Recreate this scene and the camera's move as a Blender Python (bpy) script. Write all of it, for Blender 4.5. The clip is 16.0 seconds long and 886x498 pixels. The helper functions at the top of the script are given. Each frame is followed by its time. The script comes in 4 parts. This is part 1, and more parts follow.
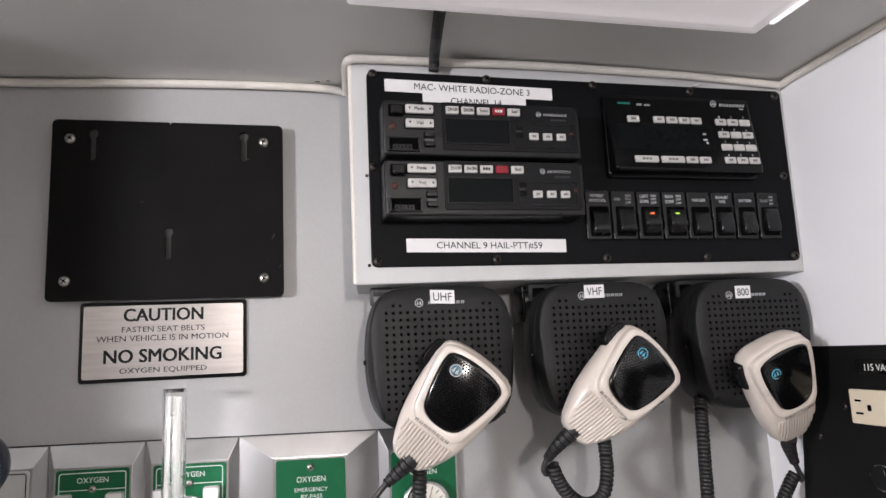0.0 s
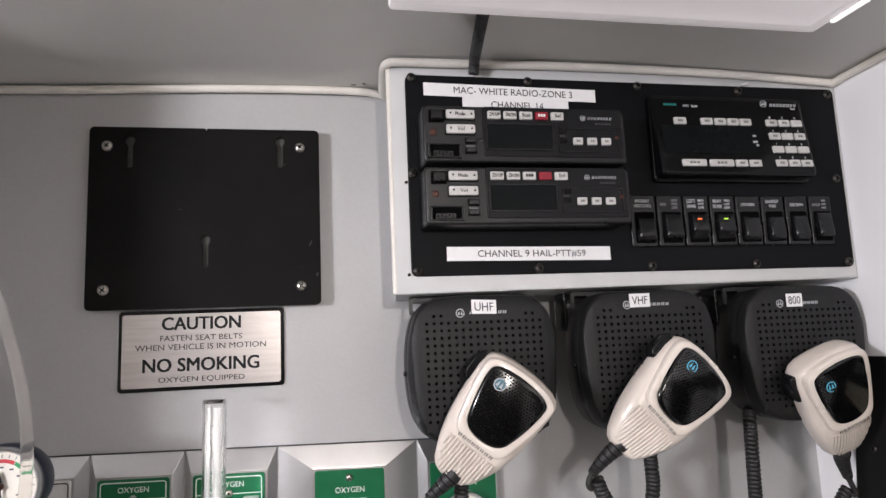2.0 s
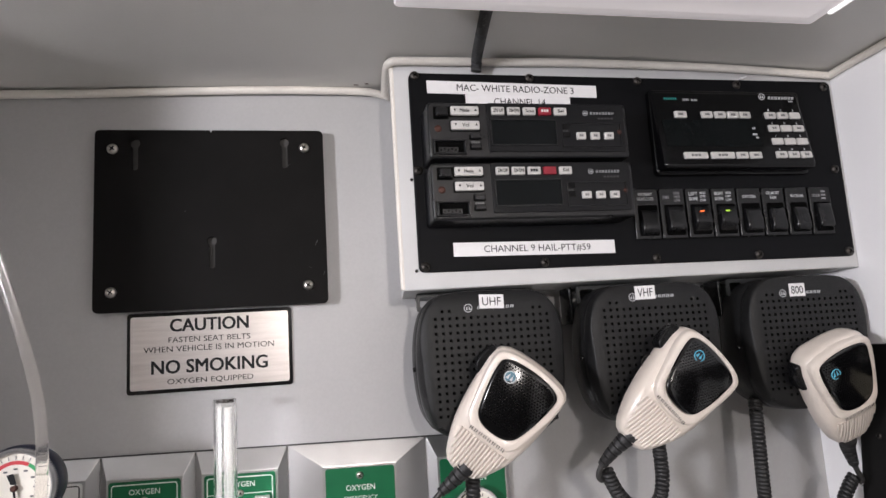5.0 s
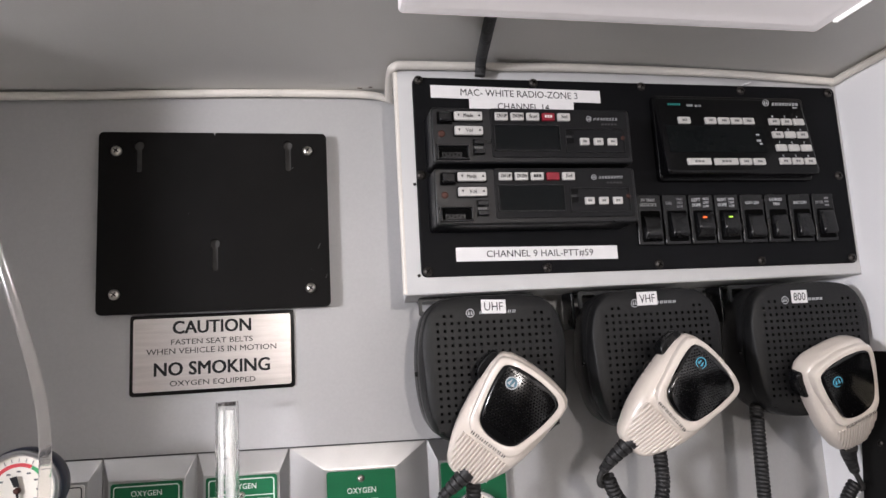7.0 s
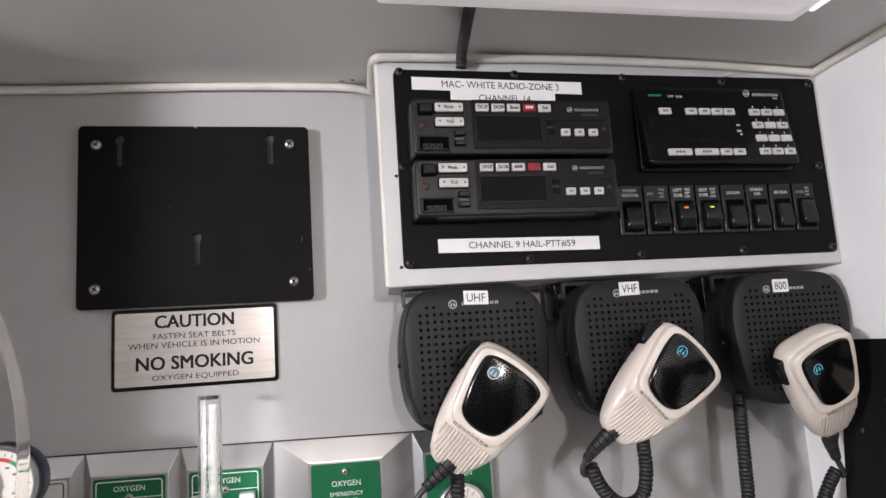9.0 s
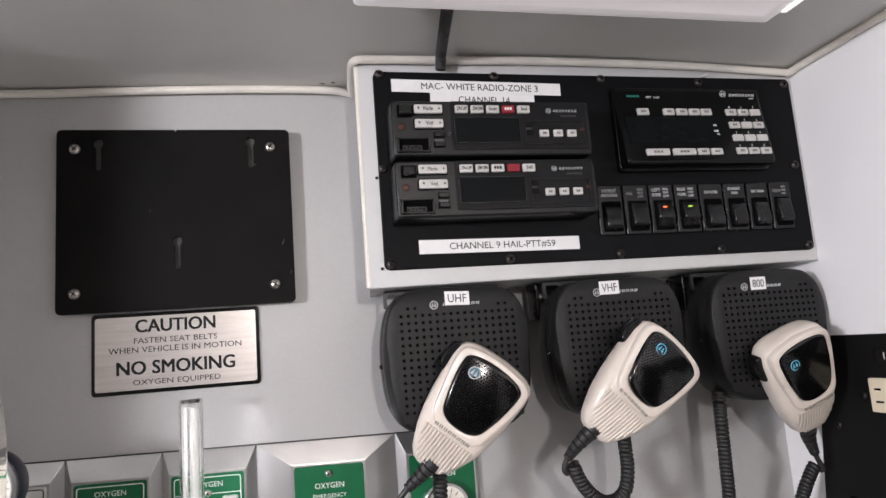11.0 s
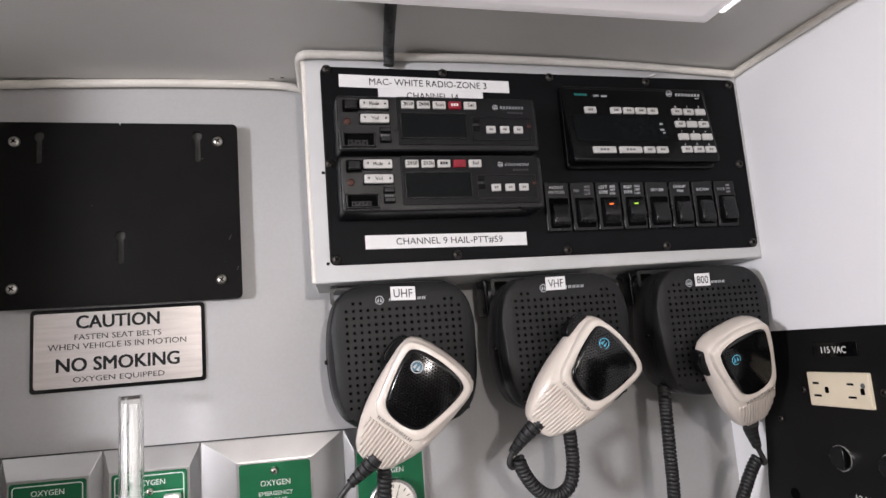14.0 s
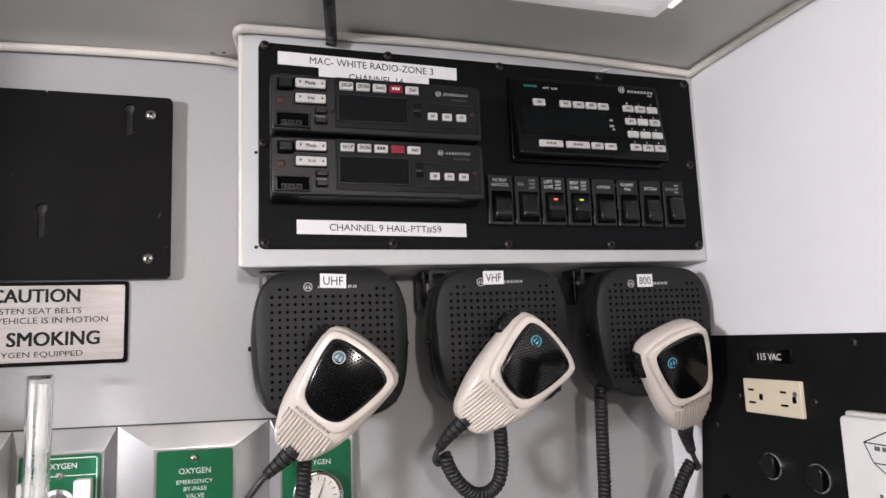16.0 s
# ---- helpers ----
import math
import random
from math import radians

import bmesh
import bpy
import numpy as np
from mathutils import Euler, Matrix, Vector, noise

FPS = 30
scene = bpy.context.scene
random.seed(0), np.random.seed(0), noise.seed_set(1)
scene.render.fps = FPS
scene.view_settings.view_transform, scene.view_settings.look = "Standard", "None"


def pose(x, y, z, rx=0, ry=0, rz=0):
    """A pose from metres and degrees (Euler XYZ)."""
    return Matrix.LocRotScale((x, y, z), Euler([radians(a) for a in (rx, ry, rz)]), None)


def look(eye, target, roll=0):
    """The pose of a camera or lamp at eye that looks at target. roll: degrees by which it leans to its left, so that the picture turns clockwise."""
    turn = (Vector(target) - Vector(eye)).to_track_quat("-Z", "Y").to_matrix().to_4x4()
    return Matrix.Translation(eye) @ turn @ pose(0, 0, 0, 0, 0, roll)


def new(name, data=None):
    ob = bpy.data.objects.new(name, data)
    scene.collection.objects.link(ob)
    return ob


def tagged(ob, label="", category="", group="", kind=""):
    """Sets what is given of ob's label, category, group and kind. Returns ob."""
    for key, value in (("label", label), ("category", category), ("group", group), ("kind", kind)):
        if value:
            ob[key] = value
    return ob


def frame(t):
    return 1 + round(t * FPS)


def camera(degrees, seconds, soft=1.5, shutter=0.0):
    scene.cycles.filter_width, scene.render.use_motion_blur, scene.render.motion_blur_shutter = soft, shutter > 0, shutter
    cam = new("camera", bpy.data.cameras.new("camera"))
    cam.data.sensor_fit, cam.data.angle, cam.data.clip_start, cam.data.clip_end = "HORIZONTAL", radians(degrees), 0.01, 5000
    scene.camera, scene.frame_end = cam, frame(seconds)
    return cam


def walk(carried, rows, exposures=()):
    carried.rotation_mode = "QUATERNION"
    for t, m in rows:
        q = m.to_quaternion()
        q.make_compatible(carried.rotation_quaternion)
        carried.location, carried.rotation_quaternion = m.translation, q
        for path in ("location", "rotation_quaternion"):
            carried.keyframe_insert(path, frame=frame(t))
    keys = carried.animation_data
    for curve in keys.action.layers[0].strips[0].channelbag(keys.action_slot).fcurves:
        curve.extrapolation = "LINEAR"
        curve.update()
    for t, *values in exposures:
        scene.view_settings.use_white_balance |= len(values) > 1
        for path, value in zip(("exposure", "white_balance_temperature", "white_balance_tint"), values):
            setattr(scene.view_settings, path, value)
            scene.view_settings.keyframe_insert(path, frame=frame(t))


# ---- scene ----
cam = camera(67.9, 16.0, soft=1.5)
PATH = [
    (0, (-0.0208, -0.0259, 1.4959), (0.4273, 1.8995, 1.7990), -2.62),
    (0.5, (-0.0292, -0.0212, 1.4980), (0.3934, 1.9115, 1.7918), -2.75),
    (1, (-0.0264, -0.0223, 1.5002), (0.4017, 1.9088, 1.7962), -2.73),
    (1.5, (-0.0266, -0.0167, 1.5066), (0.3738, 1.9226, 1.7873), -1.78),
    (2, (-0.0331, -0.0122, 1.5137), (0.3492, 1.9314, 1.7898), -2.43),
    (2.5, (-0.0397, -0.0111, 1.5131), (0.3313, 1.9359, 1.7800), -2.34),
    (3, (-0.0448, -0.0108, 1.5071), (0.3273, 1.9354, 1.7791), -2.58),
    (3.5, (-0.0446, -0.0128, 1.5062), (0.3304, 1.9323, 1.7817), -2.74),
    (6, (-0.0431, -0.0128, 1.5055), (0.3717, 1.9208, 1.8039), -4.06),
    (6.5, (-0.0425, -0.0135, 1.5059), (0.3748, 1.9209, 1.7957), -4.07),
    (7, (-0.0444, -0.0143, 1.5118), (0.3489, 1.9259, 1.7963), -3.12),
    (7.5, (-0.0419, -0.0165, 1.5100), (0.3714, 1.9203, 1.7892), -3.72),
    (8, (-0.0384, -0.0155, 1.5099), (0.3715, 1.9215, 1.7927), -3.82),
    (8.5, (-0.0386, -0.0148, 1.5040), (0.3771, 1.9208, 1.7880), -3.78),
    (9, (-0.0366, -0.0152, 1.5053), (0.3802, 1.9208, 1.7850), -3.70),
    (11.5, (-0.0308, -0.0194, 1.5010), (0.4398, 1.9028, 1.7909), -4.92),
    (12, (-0.0334, -0.0198, 1.4975), (0.4531, 1.8977, 1.7912), -5.36),
    (12.5, (-0.0320, -0.0207, 1.4970), (0.4573, 1.8971, 1.7841), -5.03),
    (13, (-0.0294, -0.0252, 1.4899), (0.4735, 1.8884, 1.7813), -5.36),
    (13.5, (-0.0275, -0.0228, 1.4847), (0.4954, 1.8866, 1.7687), -6.44),
    (14, (-0.0078, -0.0242, 1.4943), (0.5156, 1.8841, 1.7847), -4.54),
    (14.5, (-0.0100, -0.0273, 1.4934), (0.5163, 1.8803, 1.7834), -5.14),
    (15, (-0.0023, -0.0271, 1.4941), (0.5572, 1.8712, 1.7832), -5.23),
    (15.5, (0.0086, -0.0232, 1.5006), (0.5891, 1.8717, 1.7690), -4.67),
    (16, (0.0329, -0.0190, 1.4921), (0.6116, 1.8771, 1.7565), -2.20),
]
walk(cam, [(t, look(eye, target, roll)) for t, eye, target, roll in PATH])

# ---- world, lamps, exposure ----
world = bpy.data.worlds.new("world")
world.use_nodes = True
world.node_tree.nodes["Background"].inputs["Color"].default_value = (0.9, 0.95, 1.0, 1)
world.node_tree.nodes["Background"].inputs["Strength"].default_value = 0.02
scene.world = world
scene.view_settings.exposure = 0.0


# Point lamps out of view, hung free where cast shadows and brightness fit.
def unseen_lamp(x, y, z, radius, watts, colour):
    data = bpy.data.lights.new("unseen_lamp", "POINT")
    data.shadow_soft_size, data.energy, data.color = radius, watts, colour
    ob = new("unseen_lamp", data)
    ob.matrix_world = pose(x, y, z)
    return tagged(ob, "unseen point lamp, hung free to fit the cast shadows", "lamp")


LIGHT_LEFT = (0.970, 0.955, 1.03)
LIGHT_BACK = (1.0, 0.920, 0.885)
unseen_lamp(-0.95, -0.35, 1.60, 0.06, 47.5, LIGHT_LEFT)
unseen_lamp(0.05, -0.80, 1.66, 0.025, 17.0, LIGHT_BACK)


# ---- materials ----
def mat(name, colour, rough=0.5, metal=0.0, vary=0.06, scale=60.0, bump=0.0, fine=900.0, coat=0.0, stretch=(1, 1, 1), rvary=0.1, spec=0.5):
    m = bpy.data.materials.new(name)
    m.use_nodes = True
    nt = m.node_tree
    b = nt.nodes["Principled BSDF"]
    b.inputs["Metallic"].default_value = metal
    b.inputs["Coat Weight"].default_value = coat
    b.inputs["Specular IOR Level"].default_value = spec
    b.inputs["Coat Roughness"].default_value = 0.08
    tc = nt.nodes.new("ShaderNodeNewGeometry")
    mp = nt.nodes.new("ShaderNodeMapping")
    mp.inputs["Scale"].default_value = stretch
    nt.links.new(tc.outputs["Position"], mp.inputs["Vector"])
    big = nt.nodes.new("ShaderNodeTexNoise")
    big.inputs["Scale"].default_value, big.inputs["Detail"].default_value = scale, 5
    small = nt.nodes.new("ShaderNodeTexNoise")
    small.inputs["Scale"].default_value, small.inputs["Detail"].default_value = fine, 3
    for n in (big, small):
        nt.links.new(mp.outputs["Vector"], n.inputs["Vector"])
    mix = nt.nodes.new("ShaderNodeMath")
    mix.operation = "MULTIPLY_ADD"
    mix.inputs[1].default_value = 0.4
    nt.links.new(small.outputs["Fac"], mix.inputs[0])
    nt.links.new(big.outputs["Fac"], mix.inputs[2])
    ramp = nt.nodes.new("ShaderNodeMapRange")
    ramp.inputs["From Min"].default_value, ramp.inputs["From Max"].default_value = 0.45, 0.95
    ramp.inputs["To Min"].default_value, ramp.inputs["To Max"].default_value = 1 - vary, 1 + vary
    nt.links.new(mix.outputs[0], ramp.inputs["Value"])
    tint = nt.nodes.new("ShaderNodeVectorMath")
    tint.operation = "SCALE"
    tint.inputs[0].default_value = colour
    nt.links.new(ramp.outputs[0], tint.inputs["Scale"])
    nt.links.new(tint.outputs[0], b.inputs["Base Color"])
    rr = nt.nodes.new("ShaderNodeMapRange")
    rr.inputs["From Min"].default_value, rr.inputs["From Max"].default_value = 0.3, 0.7
    rr.inputs["To Min"].default_value, rr.inputs["To Max"].default_value = max(0.02, rough * (1 - rvary)), min(1, rough * (1 + rvary))
    nt.links.new(big.outputs["Fac"], rr.inputs["Value"])
    nt.links.new(rr.outputs[0], b.inputs["Roughness"])
    if bump:
        bp = nt.nodes.new("ShaderNodeBump")
        bp.inputs["Strength"].default_value, bp.inputs["Distance"].default_value = bump, 0.0004
        nt.links.new(small.outputs["Fac"], bp.inputs["Height"])
        nt.links.new(bp.outputs[0], b.inputs["Normal"])
    return m


def clear(name, colour, rough=0.03, ior=1.45, coat=0.0, passing=1.0):
    m = bpy.data.materials.new(name)
    m.use_nodes = True
    b = m.node_tree.nodes["Principled BSDF"]
    b.inputs["Base Color"].default_value = (*colour, 1)
    b.inputs["Transmission Weight"].default_value = passing
    b.inputs["Roughness"].default_value, b.inputs["IOR"].default_value = rough, ior
    b.inputs["Coat Weight"].default_value, b.inputs["Coat Roughness"].default_value = coat, 0.1
    return m


def glow(name, colour, strength):
    m = bpy.data.materials.new(name)
    m.use_nodes = True
    b = m.node_tree.nodes["Principled BSDF"]
    b.inputs["Base Color"].default_value = (*colour, 1)
    b.inputs["Emission Color"].default_value = (*colour, 1)
    b.inputs["Emission Strength"].default_value = strength
    return m


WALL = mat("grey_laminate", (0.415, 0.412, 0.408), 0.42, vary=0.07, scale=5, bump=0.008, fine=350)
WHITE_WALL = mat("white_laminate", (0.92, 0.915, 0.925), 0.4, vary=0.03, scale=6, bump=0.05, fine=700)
DIM_WALL = mat("dark_grey_laminate", (0.115, 0.104, 0.090), 0.5, vary=0.05, scale=6)
CEIL = mat("grey_ceiling_laminate", (0.62, 0.61, 0.585), 0.5, vary=0.05, scale=7, bump=0.06, fine=600)
FLOOR = mat("floor_vinyl", (0.25, 0.235, 0.205), 0.5, vary=0.15, scale=30)
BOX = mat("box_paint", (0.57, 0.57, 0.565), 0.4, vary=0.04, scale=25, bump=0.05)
BEAD = mat("cream_bead", (0.72, 0.68, 0.62), 0.4, vary=0.08, scale=40, bump=0.1, fine=300)
LENS = glow("dimmed_white_acrylic", (0.86, 0.81, 0.82), 0.25)
LENS_EDGE = glow("bright_acrylic_edge", (1.0, 0.98, 0.98), 1.0)
PANEL = mat("black_powder_coat", (0.0038, 0.0040, 0.0049), 0.5, spec=0.10, vary=0.25, scale=40, bump=0.25, fine=1500)
OUTLET_BLACK = mat("black_laminate", (0.0078, 0.0076, 0.0076), 0.5, spec=0.14, vary=0.2, scale=30, bump=0.1)
PLATE = mat("black_matt_plate", (0.0066, 0.0061, 0.0058), 0.6, spec=0.08, vary=0.3, scale=25, bump=0.15, fine=1200)
RADIO = mat("radio_plastic", (0.0060, 0.0062, 0.0072), 0.30, spec=0.38, vary=0.15, scale=80, bump=0.35, fine=2500)
RADIO_IN = mat("radio_inset_plastic", (0.0066, 0.0068, 0.0078), 0.36, spec=0.18, vary=0.15, scale=80, bump=0.2, fine=2500)
HEAD = mat("head_gloss_plastic", (0.003, 0.003, 0.0034), 0.15, spec=0.20, vary=0.1, scale=80)
SCREEN = mat("display_glass", (0.0042, 0.0054, 0.0058), 0.18, spec=0.14, vary=0.1, scale=50)
SWITCH = mat("switch_plastic", (0.0045, 0.0046, 0.0052), 0.26, spec=0.34, vary=0.1, scale=90, bump=0.1)
SPEAKER = mat("speaker_plastic", (0.0078, 0.0079, 0.0083), 0.44, spec=0.29, vary=0.1, scale=60, bump=0.4, fine=2200)
PIT = mat("dark_hole", (0.0022, 0.0022, 0.0022), 0.8, spec=0.03)
KEY = mat("key_plastic", (0.52, 0.51, 0.49), 0.4, vary=0.1, scale=150)
RED = mat("red_key", (0.23, 0.007, 0.02), 0.35, vary=0.15, scale=150)
INK = mat("black_ink", (0.011, 0.011, 0.012), 0.5, spec=0.15)
GREY_INK = mat("grey_ink", (0.12, 0.12, 0.12), 0.5)
FAINT_INK = mat("faint_grey_ink", (0.035, 0.035, 0.036), 0.5)
SILVER_INK = mat("silver_ink", (0.50, 0.51, 0.52), 0.4)
DIM_INK = mat("worn_silver_ink", (0.22, 0.22, 0.225), 0.45)
TEAL_INK = mat("teal_ink", (0.02, 0.20, 0.17), 0.4)
BLUE_INK = mat("blue_ink", (0.10, 0.42, 0.58), 0.3)
BLUE_DISC = mat("blue_badge", (0.10, 0.19, 0.24), 0.35, spec=0.25)
TAPE = mat("white_tape", (0.80, 0.79, 0.79), 0.35, vary=0.03, scale=120)
CREAM = mat("cream_mic_plastic", (0.70, 0.63, 0.56), 0.3, vary=0.08, scale=35, bump=0.06, fine=1500, coat=0.4)
GLOSS = mat("mic_black_gloss", (0.003, 0.003, 0.0035), 0.13, spec=0.42, vary=0.1, scale=60)
FACE = mat("mic_face_plastic", (0.0022, 0.0022, 0.0026), 0.16, spec=0.5, vary=0.1, scale=60)
RUBBER = mat("black_rubber", (0.017, 0.0165, 0.017), 0.5, vary=0.2, scale=150, bump=0.2, fine=1800)
BRAID = mat("braided_sleeve", (0.032, 0.032, 0.033), 0.5, vary=0.35, scale=500, bump=0.4, fine=1600)
CABLE = mat("cable_sheath", (0.03, 0.029, 0.028), 0.45, vary=0.2, scale=200)
STEEL = mat("zinc_screw", (0.55, 0.53, 0.48), 0.32, metal=1.0, vary=0.15, scale=400)
DARK_STEEL = mat("black_oxide_screw", (0.055, 0.050, 0.046), 0.45, metal=0.8, vary=0.3, scale=500)
RUST = mat("rusty_screw", (0.06, 0.022, 0.015), 0.5, metal=0.5, vary=0.3, scale=600)
CAST = mat("cast_aluminium", (0.53, 0.53, 0.53), 0.30, metal=0.9, vary=0.09, scale=25, fine=1500, rvary=0.03)
BRUSHED = mat("brushed_aluminium", (0.52, 0.485, 0.465), 0.32, metal=0.7, vary=0.12, scale=22, bump=0.10, fine=200, stretch=(1, 1, 14))
# Dark grey that stands for the shaded wall seen through the plate's keyholes.
KEYHOLE_SHADE = mat("keyhole_shade", (0.06, 0.058, 0.055), 0.8, vary=0.35, scale=120, bump=0.2)
BRACKET = mat("painted_steel", (0.015, 0.0165, 0.0165), 0.4, vary=0.2, scale=200)
CHROME = mat("chrome", (0.75, 0.75, 0.76), 0.12, metal=1.0, vary=0.03)
GREEN = mat("green_plate", (0.004, 0.115, 0.043), 0.38, spec=0.3, vary=0.08, scale=60, bump=0.06)
PRINT = mat("white_print", (0.80, 0.80, 0.76), 0.45)
IVORY = mat("ivory_plastic", (0.80, 0.70, 0.53), 0.35, vary=0.03, scale=70)
OFFWHITE = mat("off_white_plastic", (0.72, 0.71, 0.68), 0.4, vary=0.05, scale=80)
PAPER = mat("white_cover", (0.88, 0.87, 0.84), 0.45, vary=0.03, scale=50)
NAVY = mat("navy_gauge_body", (0.012, 0.016, 0.035), 0.35, vary=0.1, scale=90)
DIAL = mat("dial_face", (0.78, 0.74, 0.66), 0.4, vary=0.05, scale=60)
DIAL_RED = mat("dial_red", (0.55, 0.03, 0.04), 0.45)
DIAL_GREEN = mat("dial_green", (0.03, 0.30, 0.10), 0.45)
CLEAR = clear("clear_tube", (0.97, 0.97, 0.96), 0.04, 1.18, 0.8)
HOSE = clear("clear_vinyl", (0.93, 0.90, 0.86), 0.05, 1.05, 1.0, 0.94)
FROST = clear("frosted_tube", (0.92, 0.92, 0.90), 0.25, 1.12, 0.5, 0.7)
LED_ORANGE = glow("orange_led", (1.0, 0.16, 0.03), 0.85)
LED_GREEN = glow("green_led", (0.42, 0.72, 0.06), 0.6)

# ---- builders ----
MATRIX = {}
LAY = Matrix.Identity(4)


def lay(x=(1.0, 0.0), y=(1.0, 0.0), z=(1.0, 0.0), tilt=0.0):
    """Sets how the drawing that follows is laid into the place: a size and a shift along each axis, and how far it rises to the right."""
    global LAY
    LAY = Matrix(((x[0], 0, 0, x[1]), (0, y[0], 0, y[1]), (tilt, 0, z[0], z[1]), (0, 0, 0, 1)))


def laid(m):
    """A pose of the drawing as it stands in the place."""
    out = m.copy()
    out.translation = LAY @ m.translation
    return out


def thing(name, m, label, category, group="", kind=""):
    ob = new(name)
    m = laid(m)
    ob.matrix_world = m
    ob.empty_display_size = 0.01
    MATRIX[ob] = m.copy()
    return tagged(ob, label, category, group, kind)


def at(x, y, z):
    return Matrix.Translation((x, y, z))


def mesh_of(name, bm, material, smooth=True):
    bmesh.ops.recalc_face_normals(bm, faces=bm.faces)
    me = bpy.data.meshes.new(name)
    bm.to_mesh(me)
    bm.free()
    for mm in material if isinstance(material, (list, tuple)) else [material]:
        me.materials.append(mm)
    if smooth:
        me.shade_smooth()
        me.set_sharp_from_angle(angle=radians(50))
        for p in me.polygons:
            p.use_smooth = p.loop_total < 5
    return me


def part(name, bm, material, parent, label="", local=False):
    """One mesh under a thing or a part; places in the world's metres unless local."""
    m = MATRIX[parent]
    if not local:
        bm.transform(m.inverted() @ LAY)
    ob = new(name, mesh_of(name, bm, material))
    ob.parent = parent
    MATRIX[ob] = m
    return tagged(ob, label) if label else ob


def solid(name, bm, material, label, category, group="", kind="", m=None):
    """A thing that is one mesh, given in the drawing's metres."""
    bm.transform(LAY)
    if m is not None:
        m = laid(m)
    else:
        lo = [min(v.co[i] for v in bm.verts) for i in range(3)]
        hi = [max(v.co[i] for v in bm.verts) for i in range(3)]
        m = at((lo[0] + hi[0]) / 2, hi[1], lo[2])
    bm.transform(m.inverted())
    ob = new(name, mesh_of(name, bm, material))
    ob.matrix_world = m
    MATRIX[ob] = m.copy()
    return tagged(ob, label, category, group, kind)


def merge(*bms):
    out = bms[0]
    for other in bms[1:]:
        me = bpy.data.meshes.new("tmp")
        other.to_mesh(me)
        other.free()
        out.from_mesh(me)
        bpy.data.meshes.remove(me)
    return out


def rounded(x0, x1, z0, z1, r, seg=4):
    if r <= 0:
        return [(x0, z0), (x1, z0), (x1, z1), (x0, z1)]
    out = []
    for cx, cz, a in ((x1 - r, z0 + r, -90), (x1 - r, z1 - r, 0), (x0 + r, z1 - r, 90), (x0 + r, z0 + r, 180)):
        for k in range(seg + 1):
            t = radians(a + 90 * k / seg)
            out.append((cx + r * math.cos(t), cz + r * math.sin(t)))
    return out


def chaikin(poly, times=2):
    for _ in range(times):
        nxt = []
        for i, (x, z) in enumerate(poly):
            x2, z2 = poly[(i + 1) % len(poly)]
            nxt += [(0.75 * x + 0.25 * x2, 0.75 * z + 0.25 * z2), (0.25 * x + 0.75 * x2, 0.25 * z + 0.75 * z2)]
        poly = nxt
    return poly


def slab(poly, yf, yb, bev=0.0, front=None, steps=2):
    """A plate with that outline in x and z, from its front yf to its back yb, its front edge rounded by bev. front: an extra y for a place."""
    bm = bmesh.new()
    cx = (min(p[0] for p in poly) + max(p[0] for p in poly)) / 2
    cz = (min(p[1] for p in poly) + max(p[1] for p in poly)) / 2
    hw = max(max(p[0] for p in poly) - cx, 1e-6)
    hh = max(max(p[1] for p in poly) - cz, 1e-6)
    rings = [(0, yb)]
    if bev:
        for k in range(steps + 1):
            a = radians(90 * k / steps)
            rings.append((bev * (1 - math.cos(a)), yf + bev * (1 - math.sin(a))))
    else:
        rings.append((0, yf))
    loops = []
    for inset, y in rings:
        loop = []
        for x, z in poly:
            px, pz = cx + (x - cx) * (1 - inset / hw), cz + (z - cz) * (1 - inset / hh)
            loop.append(bm.verts.new((px, y + (front(px, pz) if front else 0), pz)))
        loops.append(loop)
    n = len(poly)
    for a, b in zip(loops, loops[1:]):
        for i in range(n):
            bm.faces.new((a[i], a[(i + 1) % n], b[(i + 1) % n], b[i]))
    bm.faces.new(loops[-1])
    bm.faces.new(loops[0][::-1])
    return bm


def box(x0, x1, z0, z1, yf, yb, r=0.0, bev=0.0, seg=4):
    return slab(rounded(x0, x1, z0, z1, r, seg), yf, yb, bev)


def block(x0, x1, y0, y1, z0, z1):
    return slab([(x0, z0), (x1, z0), (x1, z1), (x0, z1)], y0, y1)


def spline(points, step=0.002):
    """A smooth line through points, in even steps."""
    p = [Vector(q) for q in points]
    p = [2 * p[0] - p[1]] + p + [2 * p[-1] - p[-2]]
    out = []
    for a, b, c, d in zip(p, p[1:], p[2:], p[3:]):
        n = max(2, int((c - b).length / step))
        for k in range(n):
            t = k / n
            out.append(0.5 * ((2 * b) + (c - a) * t + (2 * a - 5 * b + 4 * c - d) * t * t + (3 * b - a - 3 * c + d) * t ** 3))
    return out + [p[-2]]


def frames(line):
    up = Vector((0.03, 1, 0.02))
    out = []
    for i, q in enumerate(line):
        d = (line[min(i + 1, len(line) - 1)] - line[max(i - 1, 0)]).normalized()
        side = d.cross(up)
        if side.length < 0.05:
            side = d.cross(Vector((1, 0, 0)))
        side.normalize()
        up = side.cross(d).normalized()
        out.append((q, side, up))
    return out


